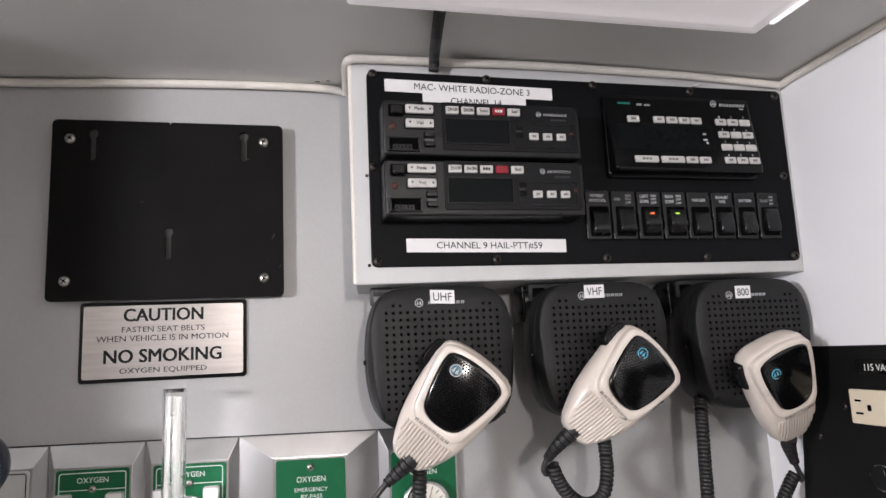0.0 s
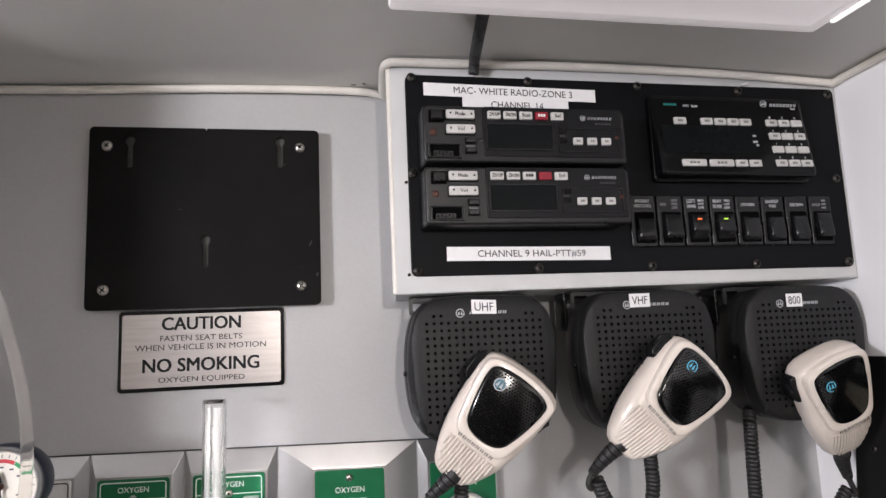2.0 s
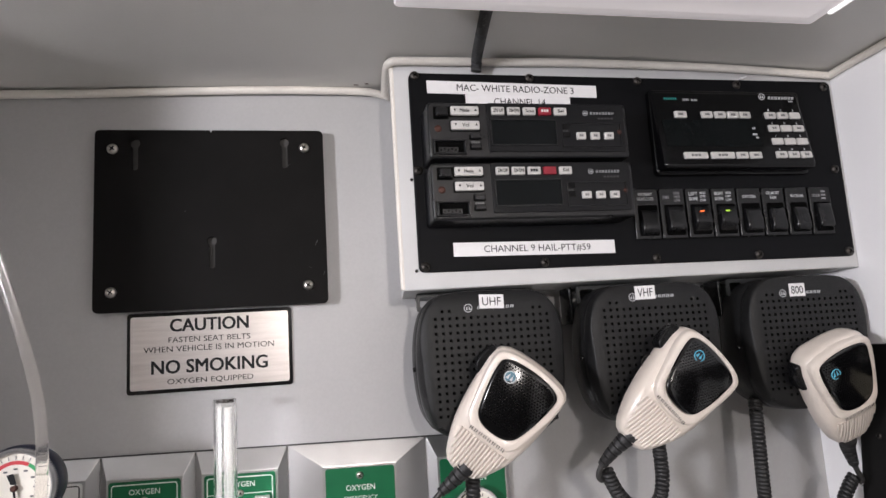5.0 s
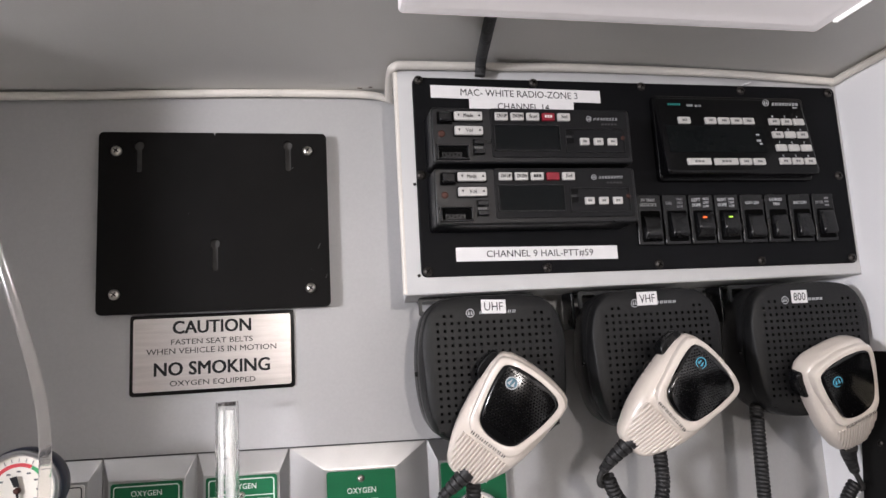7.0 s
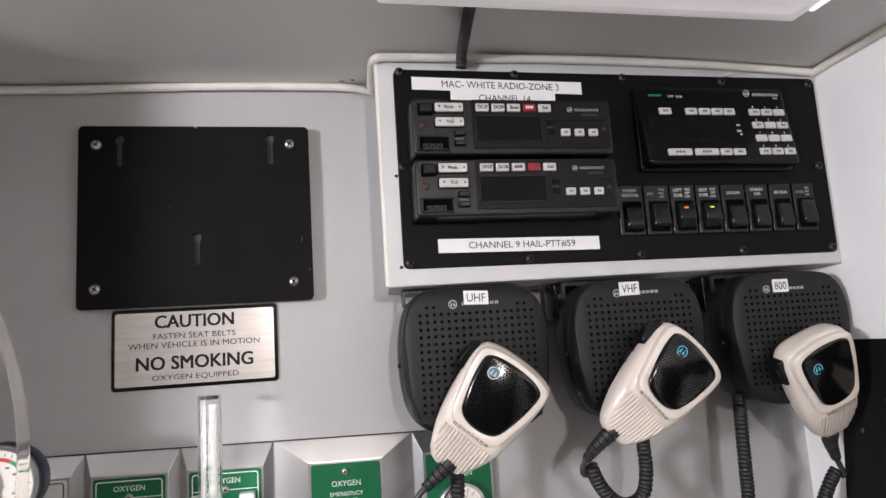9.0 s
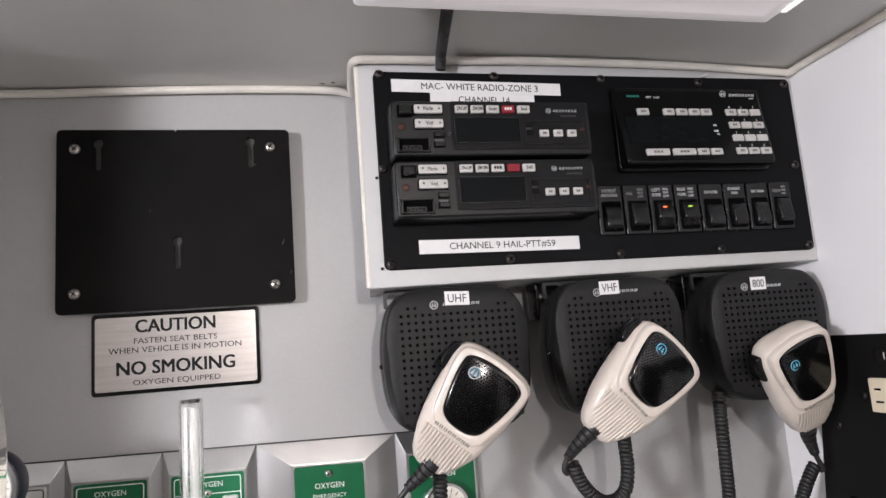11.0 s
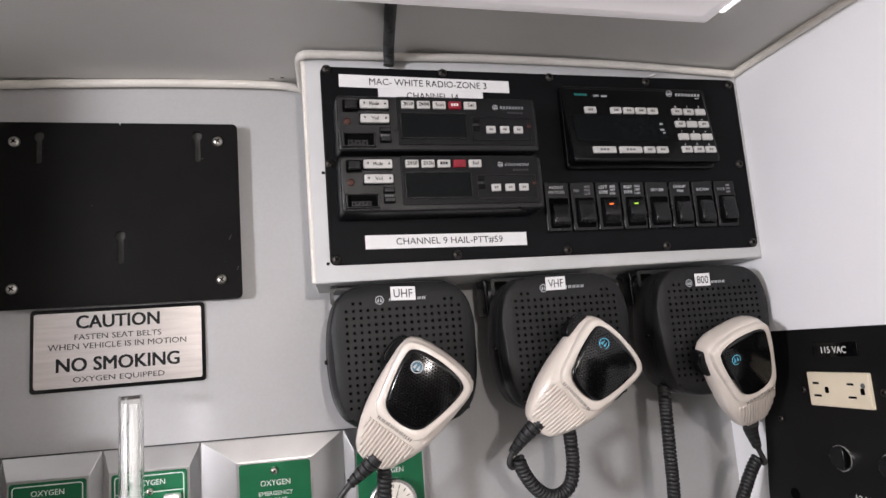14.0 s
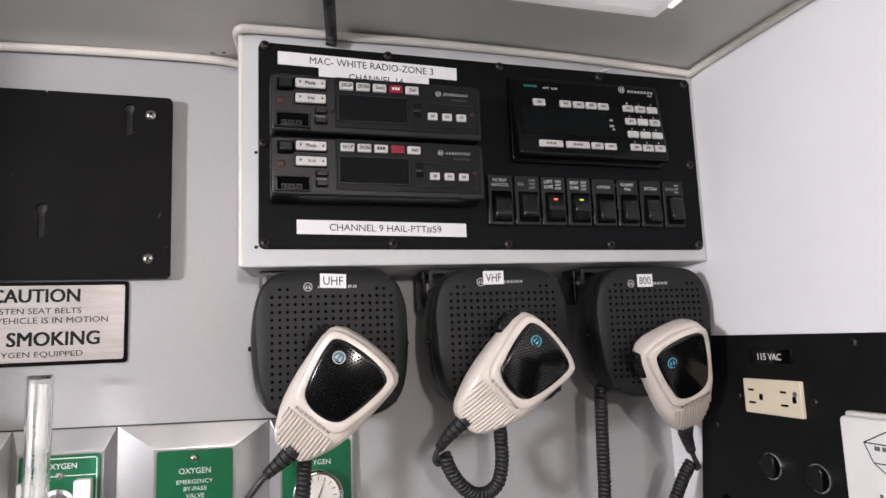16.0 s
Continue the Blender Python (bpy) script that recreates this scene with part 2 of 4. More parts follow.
def tube(line, radius, sides=8):
    """A tube along a line; radius: a number or one for each point."""
    bm = bmesh.new()
    rings = []
    for i, (q, s, u) in enumerate(frames(line)):
        r = radius[i] if isinstance(radius, (list, tuple)) else radius
        rings.append([bm.verts.new(q + s * (r * math.cos(2 * math.pi * k / sides)) + u * (r * math.sin(2 * math.pi * k / sides))) for k in range(sides)])
    for a, b in zip(rings, rings[1:]):
        for k in range(sides):
            bm.faces.new((a[k], a[(k + 1) % sides], b[(k + 1) % sides], b[k]))
    bm.faces.new(rings[0])
    bm.faces.new(rings[-1][::-1])
    return bm


def coil(points, radius=0.0039, wire=0.0023, pitch=0.0035, per=14):
    """A coiled cord round a smooth line."""
    base = frames(spline(points, pitch / per))
    line = []
    for i, (q, s, u) in enumerate(base):
        a = 2 * math.pi * i / per
        line.append(q + s * (radius * math.cos(a)) + u * (radius * math.sin(a)))
    return tube(line, wire, 8)


def spun(profile, m, sides=24):
    """A body of revolution about its own z; profile: (radius, height) pairs."""
    bm = bmesh.new()
    rings = [[bm.verts.new((r * math.cos(2 * math.pi * k / sides), r * math.sin(2 * math.pi * k / sides), h)) for k in range(sides)] for r, h in profile]
    for a, b in zip(rings, rings[1:]):
        for k in range(sides):
            bm.faces.new((a[k], a[(k + 1) % sides], b[(k + 1) % sides], b[k]))
    bm.faces.new(rings[0][::-1])
    bm.faces.new(rings[-1])
    bm.transform(m)
    return bm


def facing(x, y, z):
    """A pose at that place whose z looks out of the back wall, at the camera."""
    return pose(x, y, z, 90, 0, 0)


def east(x=0.456):
    """From a drawing that faces the camera to the east wall: right becomes nearer."""
    return Matrix(((0, 1, 0, x), (-1, 0, 0, 0), (0, 0, 1, 0), (0, 0, 0, 1)))


def writing(text, x0, x1, z0, z1, y, depth=0.0003):
    """Letters that fill the given box of a surface."""
    cu = bpy.data.curves.new("writing", "FONT")
    cu.body, cu.size, cu.resolution_u = text, 1.0, 3
    ob = new("writing", cu)
    bpy.context.view_layer.update()
    me = bpy.data.meshes.new_from_object(ob.evaluated_get(bpy.context.evaluated_depsgraph_get()))
    bm = bmesh.new()
    bm.from_mesh(me)
    bpy.data.objects.remove(ob)
    bpy.data.meshes.remove(me)
    bpy.data.curves.remove(cu)
    lo = [min(v.co[i] for v in bm.verts) for i in range(2)]
    hi = [max(v.co[i] for v in bm.verts) for i in range(2)]
    for v in bm.verts:
        v.co = (x0 + (v.co.x - lo[0]) / (hi[0] - lo[0]) * (x1 - x0), y, z0 + (v.co.y - lo[1]) / (hi[1] - lo[1]) * (z1 - z0))
    geo = bmesh.ops.extrude_face_region(bm, geom=bm.faces[:])
    bmesh.ops.translate(bm, verts=[g for g in geo["geom"] if isinstance(g, bmesh.types.BMVert)], vec=(0, -depth, 0))
    return bm


def bars(x0, x1, z0, z1, y, n, depth=0.0003, gap=0.3):
    """Plain marks in place of small print."""
    w = (x1 - x0) / n
    return merge(*[box(x0 + w * i, x0 + w * (i + 1 - gap), z0, z1, y - depth, y) for i in range(n)])


def glyphs(x0, x1, z0, z1, y, n=8, depth=0.0003, stroke=0.13, slant=0.25):
    """A row of plain slanted strokes, two to a letter's width, in place of a maker's mark."""
    w, h = (x1 - x0) / n, z1 - z0
    return merge(*[slab([(x, z0), (x + w * stroke, z0), (x + w * stroke + h * slant, z1), (x + h * slant, z1)], y - depth, y) for i in range(n) for x in (x0 + w * (i + 0.10), x0 + w * (i + 0.52))])


def ring(x, y, z, r, wire, sides=28):
    line = [Vector((x + r * math.cos(2 * math.pi * k / sides), y, z + r * math.sin(2 * math.pi * k / sides))) for k in range(sides + 1)]
    return tube(line, wire, 6)


def badge(parent, x, y, z, r, material, local=False):
    """A plain round maker's badge: a ring with two short bars."""
    bm = merge(ring(x, y, z, r, r * 0.11), slab([(x - r * 0.66, z - r * 0.45), (x - r * 0.12, z - r * 0.45), (x - r * 0.28, z + r * 0.6)], y - 0.0002, y + 0.0002),
               slab([(x + r * 0.12, z - r * 0.45), (x + r * 0.66, z - r * 0.45), (x + r * 0.28, z + r * 0.6)], y - 0.0002, y + 0.0002))
    part("badge", bm, material, parent, local=local)


def pan_screw(name, m, r, label, material=STEEL, group=""):
    """A domed screw head with a cross recess; z of the pose points out of the surface."""
    head = spun([(r, 0), (r, r * 0.15), (r * 0.86, r * 0.42), (r * 0.55, r * 0.6), (r * 0.2, r * 0.66)], m, 20)
    ob = solid(name, head, material, label, "screw", group, m=m)
    cross = merge(slab([(-r * 0.55, -r * 0.12), (r * 0.55, -r * 0.12), (r * 0.55, r * 0.12), (-r * 0.55, r * 0.12)], 0, r * 0.05),
                  slab([(-r * 0.12, -r * 0.55), (r * 0.12, -r * 0.55), (r * 0.12, r * 0.55), (-r * 0.12, r * 0.55)], 0, r * 0.05))
    cross.transform(Matrix.Translation((0, 0, r * 0.68)) @ pose(0, 0, 0, -90) @ pose(0, 0, 0, 0, 37, 0))
    part("cross_recess", cross, PIT, ob, local=True)
    return ob


def cut(bm, cutters):
    """bm less the cutters."""
    a = new("cut_body", mesh_of("cut_body", bm, PLATE, False))
    for c in cutters:
        b = new("cutter", mesh_of("cutter", c, PLATE, False))
        md = a.modifiers.new("cut", "BOOLEAN")
        md.object, md.operation, md.solver = b, "DIFFERENCE", "EXACT"
        bpy.context.view_layer.update()
        me = bpy.data.meshes.new_from_object(a.evaluated_get(bpy.context.evaluated_depsgraph_get()))
        a.modifiers.clear()
        a.data = me
        bpy.data.objects.remove(b)
    out = bmesh.new()
    out.from_mesh(a.data)
    bpy.data.objects.remove(a)
    return out


# ---- structure ----
WY, FY, PN, EX, CZ = 0.598, 0.5165, 0.5135, 0.466, 1.757
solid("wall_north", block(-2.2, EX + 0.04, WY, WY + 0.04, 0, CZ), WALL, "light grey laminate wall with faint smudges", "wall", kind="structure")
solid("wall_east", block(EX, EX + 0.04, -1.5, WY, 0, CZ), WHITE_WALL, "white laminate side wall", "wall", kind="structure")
solid("wall_west", block(-2.24, -2.2, -1.5, WY, 0, CZ), DIM_WALL, "grey laminate wall", "wall", kind="structure")
# Unseen baffle, added so the rear lamp leaves the left end dim.
solid("rear_baffle", block(-2.2, 0.008, -0.54, -0.50, 0, CZ), DIM_WALL, "unseen grey baffle added to keep the rear lamp off the left end", "wall", kind="structure")
solid("wall_south", block(-2.24, EX + 0.04, -1.54, -1.5, 0, CZ), DIM_WALL, "grey laminate wall", "wall", kind="structure")
solid("floor", block(-2.24, EX + 0.04, -1.54, WY + 0.04, -0.04, 0), FLOOR, "dark grey vinyl floor", "floor", kind="structure")
CROWN = [(-2.24, 1.722), (-0.6, 1.7425), (-0.26, 1.7510), (-0.1, 1.7562), (0.1, 1.7575), (0.25, 1.7568), (0.46, 1.7505), (EX + 0.04, 1.749)]
# Unseen baffle, added to shade the left end; white to brighten bevel reflections.
solid("left_baffle", block(-0.44, -0.40, 0.303, WY, 0, CZ), WHITE_WALL, "unseen white baffle added to shade the left end", "wall", kind="structure")


def crown(x):
    for (xa, za), (xb, zb) in zip(CROWN, CROWN[1:]):
        if x <= xb:
            return za + (zb - za) * (x - xa) / (xb - xa)
    return CROWN[-1][1]


def ceiling_sheet():
    """The ceiling's underside: crowned from side to side, drooping a little in front of the radio box."""
    bm = bmesh.new()
    xs = [x for x, z in CROWN[:3]] + [-0.18, -0.1, -0.05, 0.0, 0.05, 0.1, 0.15, 0.2, 0.25, 0.35, 0.46, EX + 0.04]
    ys = [-1.54, 0.0, 0.30, 0.45, 0.525, 0.540, 0.560, 0.577, WY + 0.04]
    rows = []
    for y in ys:
        near = min(1.0, max(0.0, (0.577 - y) / 0.052))
        rows.append([bm.verts.new((x, y, crown(x) - 0.0034 * near * min(1.0, max(0.0, (0.24 - x) / 0.17)))) for x in xs])
    for p, q in zip(rows, rows[1:]):
        for k in range(len(xs) - 1):
            bm.faces.new((p[k], p[k + 1], q[k + 1], q[k]))
    rim = rows[0] + [r[-1] for r in rows[1:]] + rows[-1][-2::-1] + [r[0] for r in rows[-2:0:-1]]
    top = [bm.verts.new((v.co.x, v.co.y, 1.80)) for v in rim]
    for k in range(len(rim)):
        bm.faces.new((rim[k], rim[(k + 1) % len(rim)], top[(k + 1) % len(rim)], top[k]))
    bm.faces.new(top)
    return bm


ceiling = solid("ceiling", ceiling_sheet(), CEIL, "grey laminate ceiling, slightly crowned", "ceiling", kind="structure")
for sx, sy, sr in ((0.005, 0.5860, 0.0022), (0.0148, 0.5830, 0.0016)):
    part("scuff", block(sx - sr, sx + sr, sy - 0.0007, sy + 0.0007, 1.7565, 1.7575), RUST, ceiling)
bead = [(-1.2, 0.592, 1.7300), (-0.6, 0.592, 1.7375), (-0.263, 0.592, 1.7456), (-0.18, 0.592, 1.7490), (-0.095, 0.592, 1.7520), (-0.02, 0.592, 1.7530), (0.012, 0.592, 1.7525), (0.0250, 0.592, 1.7508), (0.0320, 0.5925, 1.7480), (0.0355, 0.5930, 1.7460)]
turn = [(0.0360, 0.5930, 1.7450), (0.0325, 0.585, 1.7490), (0.0300, 0.560, 1.7505), (0.0275, 0.530, 1.7480), (0.0275, 0.5175, 1.7470), (0.0300, 0.5130, 1.7472), (0.0345, 0.5122, 1.7478), (0.055, 0.512, 1.7482), (0.12, 0.512, 1.7490), (0.2, 0.512, 1.7503), (0.34, 0.512, 1.7490), (0.459, 0.513, 1.7445)]
for line in (spline(bead, 0.004), spline(turn, 0.0015)):
    n = len(line)
    ends = [min(1.0, 0.35 + 0.16 * min(i + 4 * (line[0].x < -1), n - 1 - i + 8 * (line[0].x > -1))) for i in range(n)]
    solid("trim_north", tube(line, [0.0038 * e for e in ends], 10), BEAD, "cream flexible bead sealing the ceiling joint", "trim", kind="structure")
solid("trim_east", tube(spline([(0.4605, 0.516, 1.7440), (0.4618, 0.505, 1.7452), (0.4620, 0.47, 1.7466), (0.4620, 0.2, 1.7485), (0.4620, -1.4, 1.7485)], 0.02), 0.0037, 10), BEAD, "cream flexible bead along the side wall", "trim", kind="structure")

# ---- radio box and its black panel ----
console = thing("radio_console", at(0.244, WY, 1.552), "light grey painted box with black instrument panel under the ceiling", "radio console")
housing = slab([(0.0305, 1.552), (EX - 0.0005, 1.5555), (EX - 0.0005, 1.7495), (0.0300, 1.7560)], FY, WY + 0.002, 0.002)
for v in housing.verts:
    if v.co.x < 0.1:
        v.co.x += 0.0095 * (v.co.y - FY) / (WY - FY)  # the side draws in towards the wall
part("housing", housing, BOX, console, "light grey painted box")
part("corner_bead", tube(spline([(0.0310, FY + 0.0025, 1.553), (0.0308, FY + 0.0025, 1.64), (0.0305, FY + 0.0025, 1.748)], 0.01), 0.0026, 8), BEAD, console, "cream edge bead")
part("panel", slab(rounded(0.0438, 0.4600, 1.5662, 1.7383, 0.005), PN, FY, 0.0008), PANEL, console, "black powder-coated instrument panel")
SCREWS = [(0.0490, 1.7355), (0.1520, 1.7355), (0.2556, 1.7348), (0.3574, 1.7330), (0.4525, 1.7325)] + [(x, 1.5708) for x in (0.0490, 0.1520, 0.2556, 0.3576, 0.4535)] + [(0.0475, 1.6520), (0.4515, 1.6500)]
for sx, sz in SCREWS:
    pan_screw("panel_screw", facing(sx, PN, sz), 0.0040, "small dark oxidised screw in the black panel", DARK_STEEL, "screws of the instrument panel")
for sx, sz in ((0.0420, 1.6450), (0.0420, 1.5680)):
    pan_screw("edge_rivet", facing(sx, FY, sz), 0.0014, "tiny dark rivet beside the panel", DARK_STEEL, "rivets of the console")
part("paint_chip", slab(chaikin([(0.3618, 1.7388), (0.3660, 1.7396), (0.3705, 1.7420), (0.3690, 1.7424), (0.3655, 1.7410), (0.3625, 1.7408)], 1), PN - 0.0010, FY + 0.001, 0.0003), TAPE, console, "curled white paint chip")


# ---- two radio heads ----
def radio(z, red_text, label):
    """A mobile radio control head; z: the height of its top edge."""
    yf = 0.517
    ob = thing("mobile_radio", at(0.1415, 0.541, z - 0.048), label, "radio", "twin radio heads")
    poly = rounded(0.0565, 0.2285, z - 0.0475, z - 0.0008, 0.0030)
    body = part("body", slab(poly, yf, 0.541, 0.0017, steps=3), RADIO, ob, "dark grey plastic body")
    part("face_inset", box(0.1055, 0.2255, z - 0.0425, z - 0.0012, yf - 0.0007, yf + 0.001, 0.002, 0.0004), RADIO_IN, ob)
    part("display", merge(box(0.1085, 0.1635, z - 0.0365, z - 0.0160, yf - 0.0011, yf, 0.0008)), SCREEN, ob, "blank dark display")
    part("display_frame", merge(*[box(*b, yf - 0.0018, yf, 0.0003) for b in ((0.1078, 0.1642, z - 0.0160, z - 0.0152), (0.1078, 0.1642, z - 0.0373, z - 0.0365), (0.1078, 0.1085, z - 0.0373, z - 0.0152), (0.1635, 0.1642, z - 0.0373, z - 0.0152))]), RADIO, ob)
    part("button_well", box(0.0612, 0.0738, z - 0.0152, z - 0.0048, yf - 0.0003, yf, 0.001), PIT, ob)
    part("square_button", box(0.0625, 0.0725, z - 0.0140, z - 0.0060, yf - 0.0042, yf, 0.001, 0.0012), SWITCH, ob, "black square button")
    for name, zt in (("Mode", z - 0.0050), ("Vol", z - 0.0172)):
        part("rocker_well", box(0.0742, 0.0992, zt - 0.0082, zt + 0.0007, yf - 0.0006, yf, 0.001), PIT, ob)
        key = part("rocker_key", box(0.0750, 0.0984, zt - 0.0073, zt, yf - 0.0026, yf, 0.0012, 0.0006), KEY, ob, "pale grey rocker key")
        part("key_print", merge(writing(name, 0.0867 - 0.0011 * len(name) + 0.0003, 0.0867 + 0.0009 * len(name), zt - 0.0050, zt - 0.0021, yf - 0.0026), slab([(0.0775, zt - 0.0025), (0.0795, zt - 0.0025), (0.0785, zt - 0.0045)], yf - 0.0029, yf - 0.0026),
                                slab([(0.0945, zt - 0.0042), (0.0965, zt - 0.0042), (0.0955, zt - 0.0022)], yf - 0.0029, yf - 0.0026)), INK, key)
    part("small_screw", spun([(0.0029, 0), (0.0029, 0.0003), (0.0018, 0.0007)], facing(0.0645, yf, z - 0.0230)), RUST, ob, "rusty screw")
    part("small_screw", spun([(0.0021, 0), (0.0021, 0.0003), (0.0012, 0.0007)], facing(0.2205, yf - 0.0006, z - 0.0255)), RUST, ob, "rusty screw")
    socket = part("mic_socket", merge(box(0.0595, 0.0865, z - 0.0340, z - 0.0325, yf - 0.0022, yf, 0.0005, 0.0005), box(0.0595, 0.0865, z - 0.0447, z - 0.0432, yf - 0.0022, yf, 0.0005, 0.0005), box(0.0595, 0.0613, z - 0.0447, z - 0.0325, yf - 0.0022, yf, 0.0005, 0.0005), box(0.0847, 0.0865, z - 0.0447, z - 0.0325, yf - 0.0022, yf, 0.0005, 0.0005)), RADIO, ob, "recessed microphone socket")
    part("socket_pit", box(0.0613, 0.0847, z - 0.0432, z - 0.0340, yf - 0.0003, yf), PIT, socket)
    part("connector", box(0.0640, 0.0800, z - 0.0428, z - 0.0385, yf - 0.0008, yf, 0.0006, 0.0003), RADIO, socket, "worn grey connector")
    part("contacts", merge(*[box(0.0650 + 0.0030 * i, 0.0663 + 0.0030 * i, z - 0.0418 + 0.0008 * (i % 2), z - 0.0402 + 0.0010 * (i % 2), yf - 0.0011, yf, 0.0003) for i in range(5)]), PIT, socket)
    for dz in (0.0280, 0.0360):
        part("button_well", box(0.0898, 0.0997, z - dz - 0.0047, z - dz + 0.0007, yf - 0.0003, yf, 0.0008), PIT, ob)
        part("small_button", box(0.0905, 0.0990, z - dz - 0.0040, z - dz, yf - 0.0022, yf, 0.0008, 0.0006), RADIO, ob)
    part("small_print", bars(0.0910, 0.0985, z - 0.0352, z - 0.0334, yf, 4, 0.0003), GREY_INK, ob)
    for i, name in enumerate(("ZN UP", "ZN DN", "Scan", "", "Sel")):
        x = 0.1092 + 0.01345 * i
        key = part("key", box(x, x + 0.0108, z - 0.0118, z - 0.0052, yf - 0.0024, yf, 0.0008, 0.0005), RED if i == 3 else KEY, ob, "red key" if i == 3 else "pale grey key")
        if name and not (name == "Scan" and not red_text):
            part("key_print", writing(name, x + 0.0054 - 0.00085 * len(name), x + 0.0054 + 0.00085 * len(name), z - 0.0097, z - 0.0069, yf - 0.0024), INK, key)
        elif name or red_text:
            part("key_print", bars(x + 0.002, x + 0.0088, z - 0.0094, z - 0.0072, yf - 0.0024, 3), INK if name else PRINT, key)
    part("side_frame", merge(*[box(*b, yf - 0.0014, yf) for b in ((0.1690, 0.2215, z - 0.0185, z - 0.0180), (0.1690, 0.2215, z - 0.0383, z - 0.0378), (0.1690, 0.1695, z - 0.0383, z - 0.0180), (0.2210, 0.2215, z - 0.0383, z - 0.0180))]), RADIO, ob)
    for dz in (0.0190, 0.0262):
        part("indicator", box(0.1700, 0.1755, z - dz - 0.0042, z - dz, yf - 0.0014, yf, 0.0005), HEAD, ob)
    part("indicator_print", bars(0.1700, 0.1750, z - 0.0256, z - 0.0240, yf - 0.0007, 2), FAINT_INK, ob)
    for i in range(3):
        x = 0.1812 + 0.0124 * i
        key = part("key", box(x, x + 0.0080, z - 0.0324, z - 0.0262, yf - 0.0024, yf, 0.0007, 0.0005), KEY, ob, "pale grey key")
        part("key_print", bars(x + 0.0022, x + 0.0058, z - 0.0302, z - 0.0284, yf - 0.0024, 2), GREY_INK, key)
    badge(ob, 0.1910, yf - 0.0008, z - 0.0092, 0.0021, SILVER_INK)
    part("maker_mark", glyphs(0.1950, 0.2170, z - 0.0104, z - 0.0081, yf - 0.0006), SILVER_INK, ob)
    part("model_mark", bars(0.2020, 0.2165, z - 0.0145, z - 0.0130, yf - 0.0006, 5), FAINT_INK, ob)


lay((1.0, -0.0043), (1.31, 0.4825 - 1.31 * 0.517))
radio(1.7008, True, "dark radio control head with pale keys, upper of two")
radio(1.6505, False, "dark radio control head with pale keys, lower of two")

# ---- third control head, leaning out at its foot ----
lay()
H0, H1, HT, HB = 0.2630, 0.4165, 1.7235, 1.6475
head = thing("control_head", at(0.339, PN, HB), "glossy black radio control head with keypad", "radio")


def head_face(z):
    """The y of the leaning face at a height."""
    return 0.5030 - 0.168 * (1.7003 - z)


def sheet(bm, lift):
    """Lays parts drawn at y = 0 onto the leaning face."""
    for v in bm.verts:
        v.co.y += head_face(v.co.z) - lift
    return bm


def lean_body():
    bm = slab(rounded(H0, H1, HB, HT, 0.004), 0.0, 0.04, 0.003, steps=3)
    for v in bm.verts:
        v.co.y = PN + 0.0008 if v.co.y > 0.03 else v.co.y + head_face(v.co.z)
    return bm


part("body", lean_body(), HEAD, head, "glossy black plastic body")
part("base_rim", slab(rounded(H0 - 0.001, H1 + 0.002, HB - 0.0030, HT + 0.0010, 0.004), PN - 0.0060, PN + 0.0008, 0.0015), HEAD, head)
part("display", sheet(box(0.269, 0.3655, 1.6680, 1.6940, 0, 0.0006, 0.001), 0.0004), SCREEN, head, "blank dark display")
part("display_print", sheet(merge(bars(0.3578, 0.3614, 1.6846, 1.6864, 0, 2), bars(0.3570, 0.3616, 1.6786, 1.6806, 0, 3), bars(0.3594, 0.3622, 1.6756, 1.6772, 0, 2)), 0.0006), SILVER_INK, head)
part("status_print", sheet(merge(writing("XMIT", 0.2940, 0.3004, 1.7132, 1.7154, 0), writing("BUSY", 0.3026, 0.3090, 1.7130, 1.7152, 0)), 0.0002), SILVER_INK, head)
part("series_mark", sheet(bars(0.2753, 0.2885, 1.7141, 1.7162, 0, 6, gap=0.35), 0.0002), TEAL_INK, head)
part("maker_mark", sheet(glyphs(0.3825, 0.4110, 1.7160, 1.7190, 0, 8, 0.0003, 0.20), 0.0002), SILVER_INK, head)
part("model_mark", sheet(bars(0.4042, 0.4092, 1.7134, 1.7146, 0, 3), 0.0002), SILVER_INK, head)
badge(head, 0.3765, head_face(1.7185) - 0.0006, 1.7185, 0.0030, SILVER_INK)


def head_key(x0, x1, z, h=0.0066, print_n=3):
    """A key of the head; z: the height of its middle."""
    key = part("key", sheet(box(x0, x1, z - h / 2, z + h / 2, -0.0022, 0.001, 0.0009, 0.0006), 0), KEY, head, "pale grey key")
    if print_n:
        w = (x1 - x0) * 0.28
        part("key_print", sheet(bars(x0 + w, x1 - w, z - h * 0.16, z + h * 0.16, 0, print_n), 0.0022), GREY_INK, key)


head_key(0.2822, 0.2938, 1.6990)
for x in (0.3088, 0.3222, 0.3351, 0.3476):
    head_key(x, x + 0.0110, 1.6990)
for x0, x1 in ((0.2827, 0.3055), (0.3092, 0.3322), (0.3346, 0.3460), (0.3482, 0.3598)):
    head_key(x0, x1, 1.6587, 0.0064)
for r in range(4):
    for c in range(3):
        xc, zc = 0.3798 + 0.0003 * r + 0.01295 * c, 1.6988 - 0.0132 * r
        head_key(xc - 0.0054, xc + 0.0054, zc, 0.0066, 0 if (r, c) in ((0, 2), (1, 1), (2, 0), (2, 1), (2, 2)) else 2)
        part("digit", sheet(writing("123456789*0#"[3 * r + c], xc - 0.0007, xc + 0.0007, zc + 0.0046, zc + 0.0067, 0), 0.0002), SILVER_INK, head)

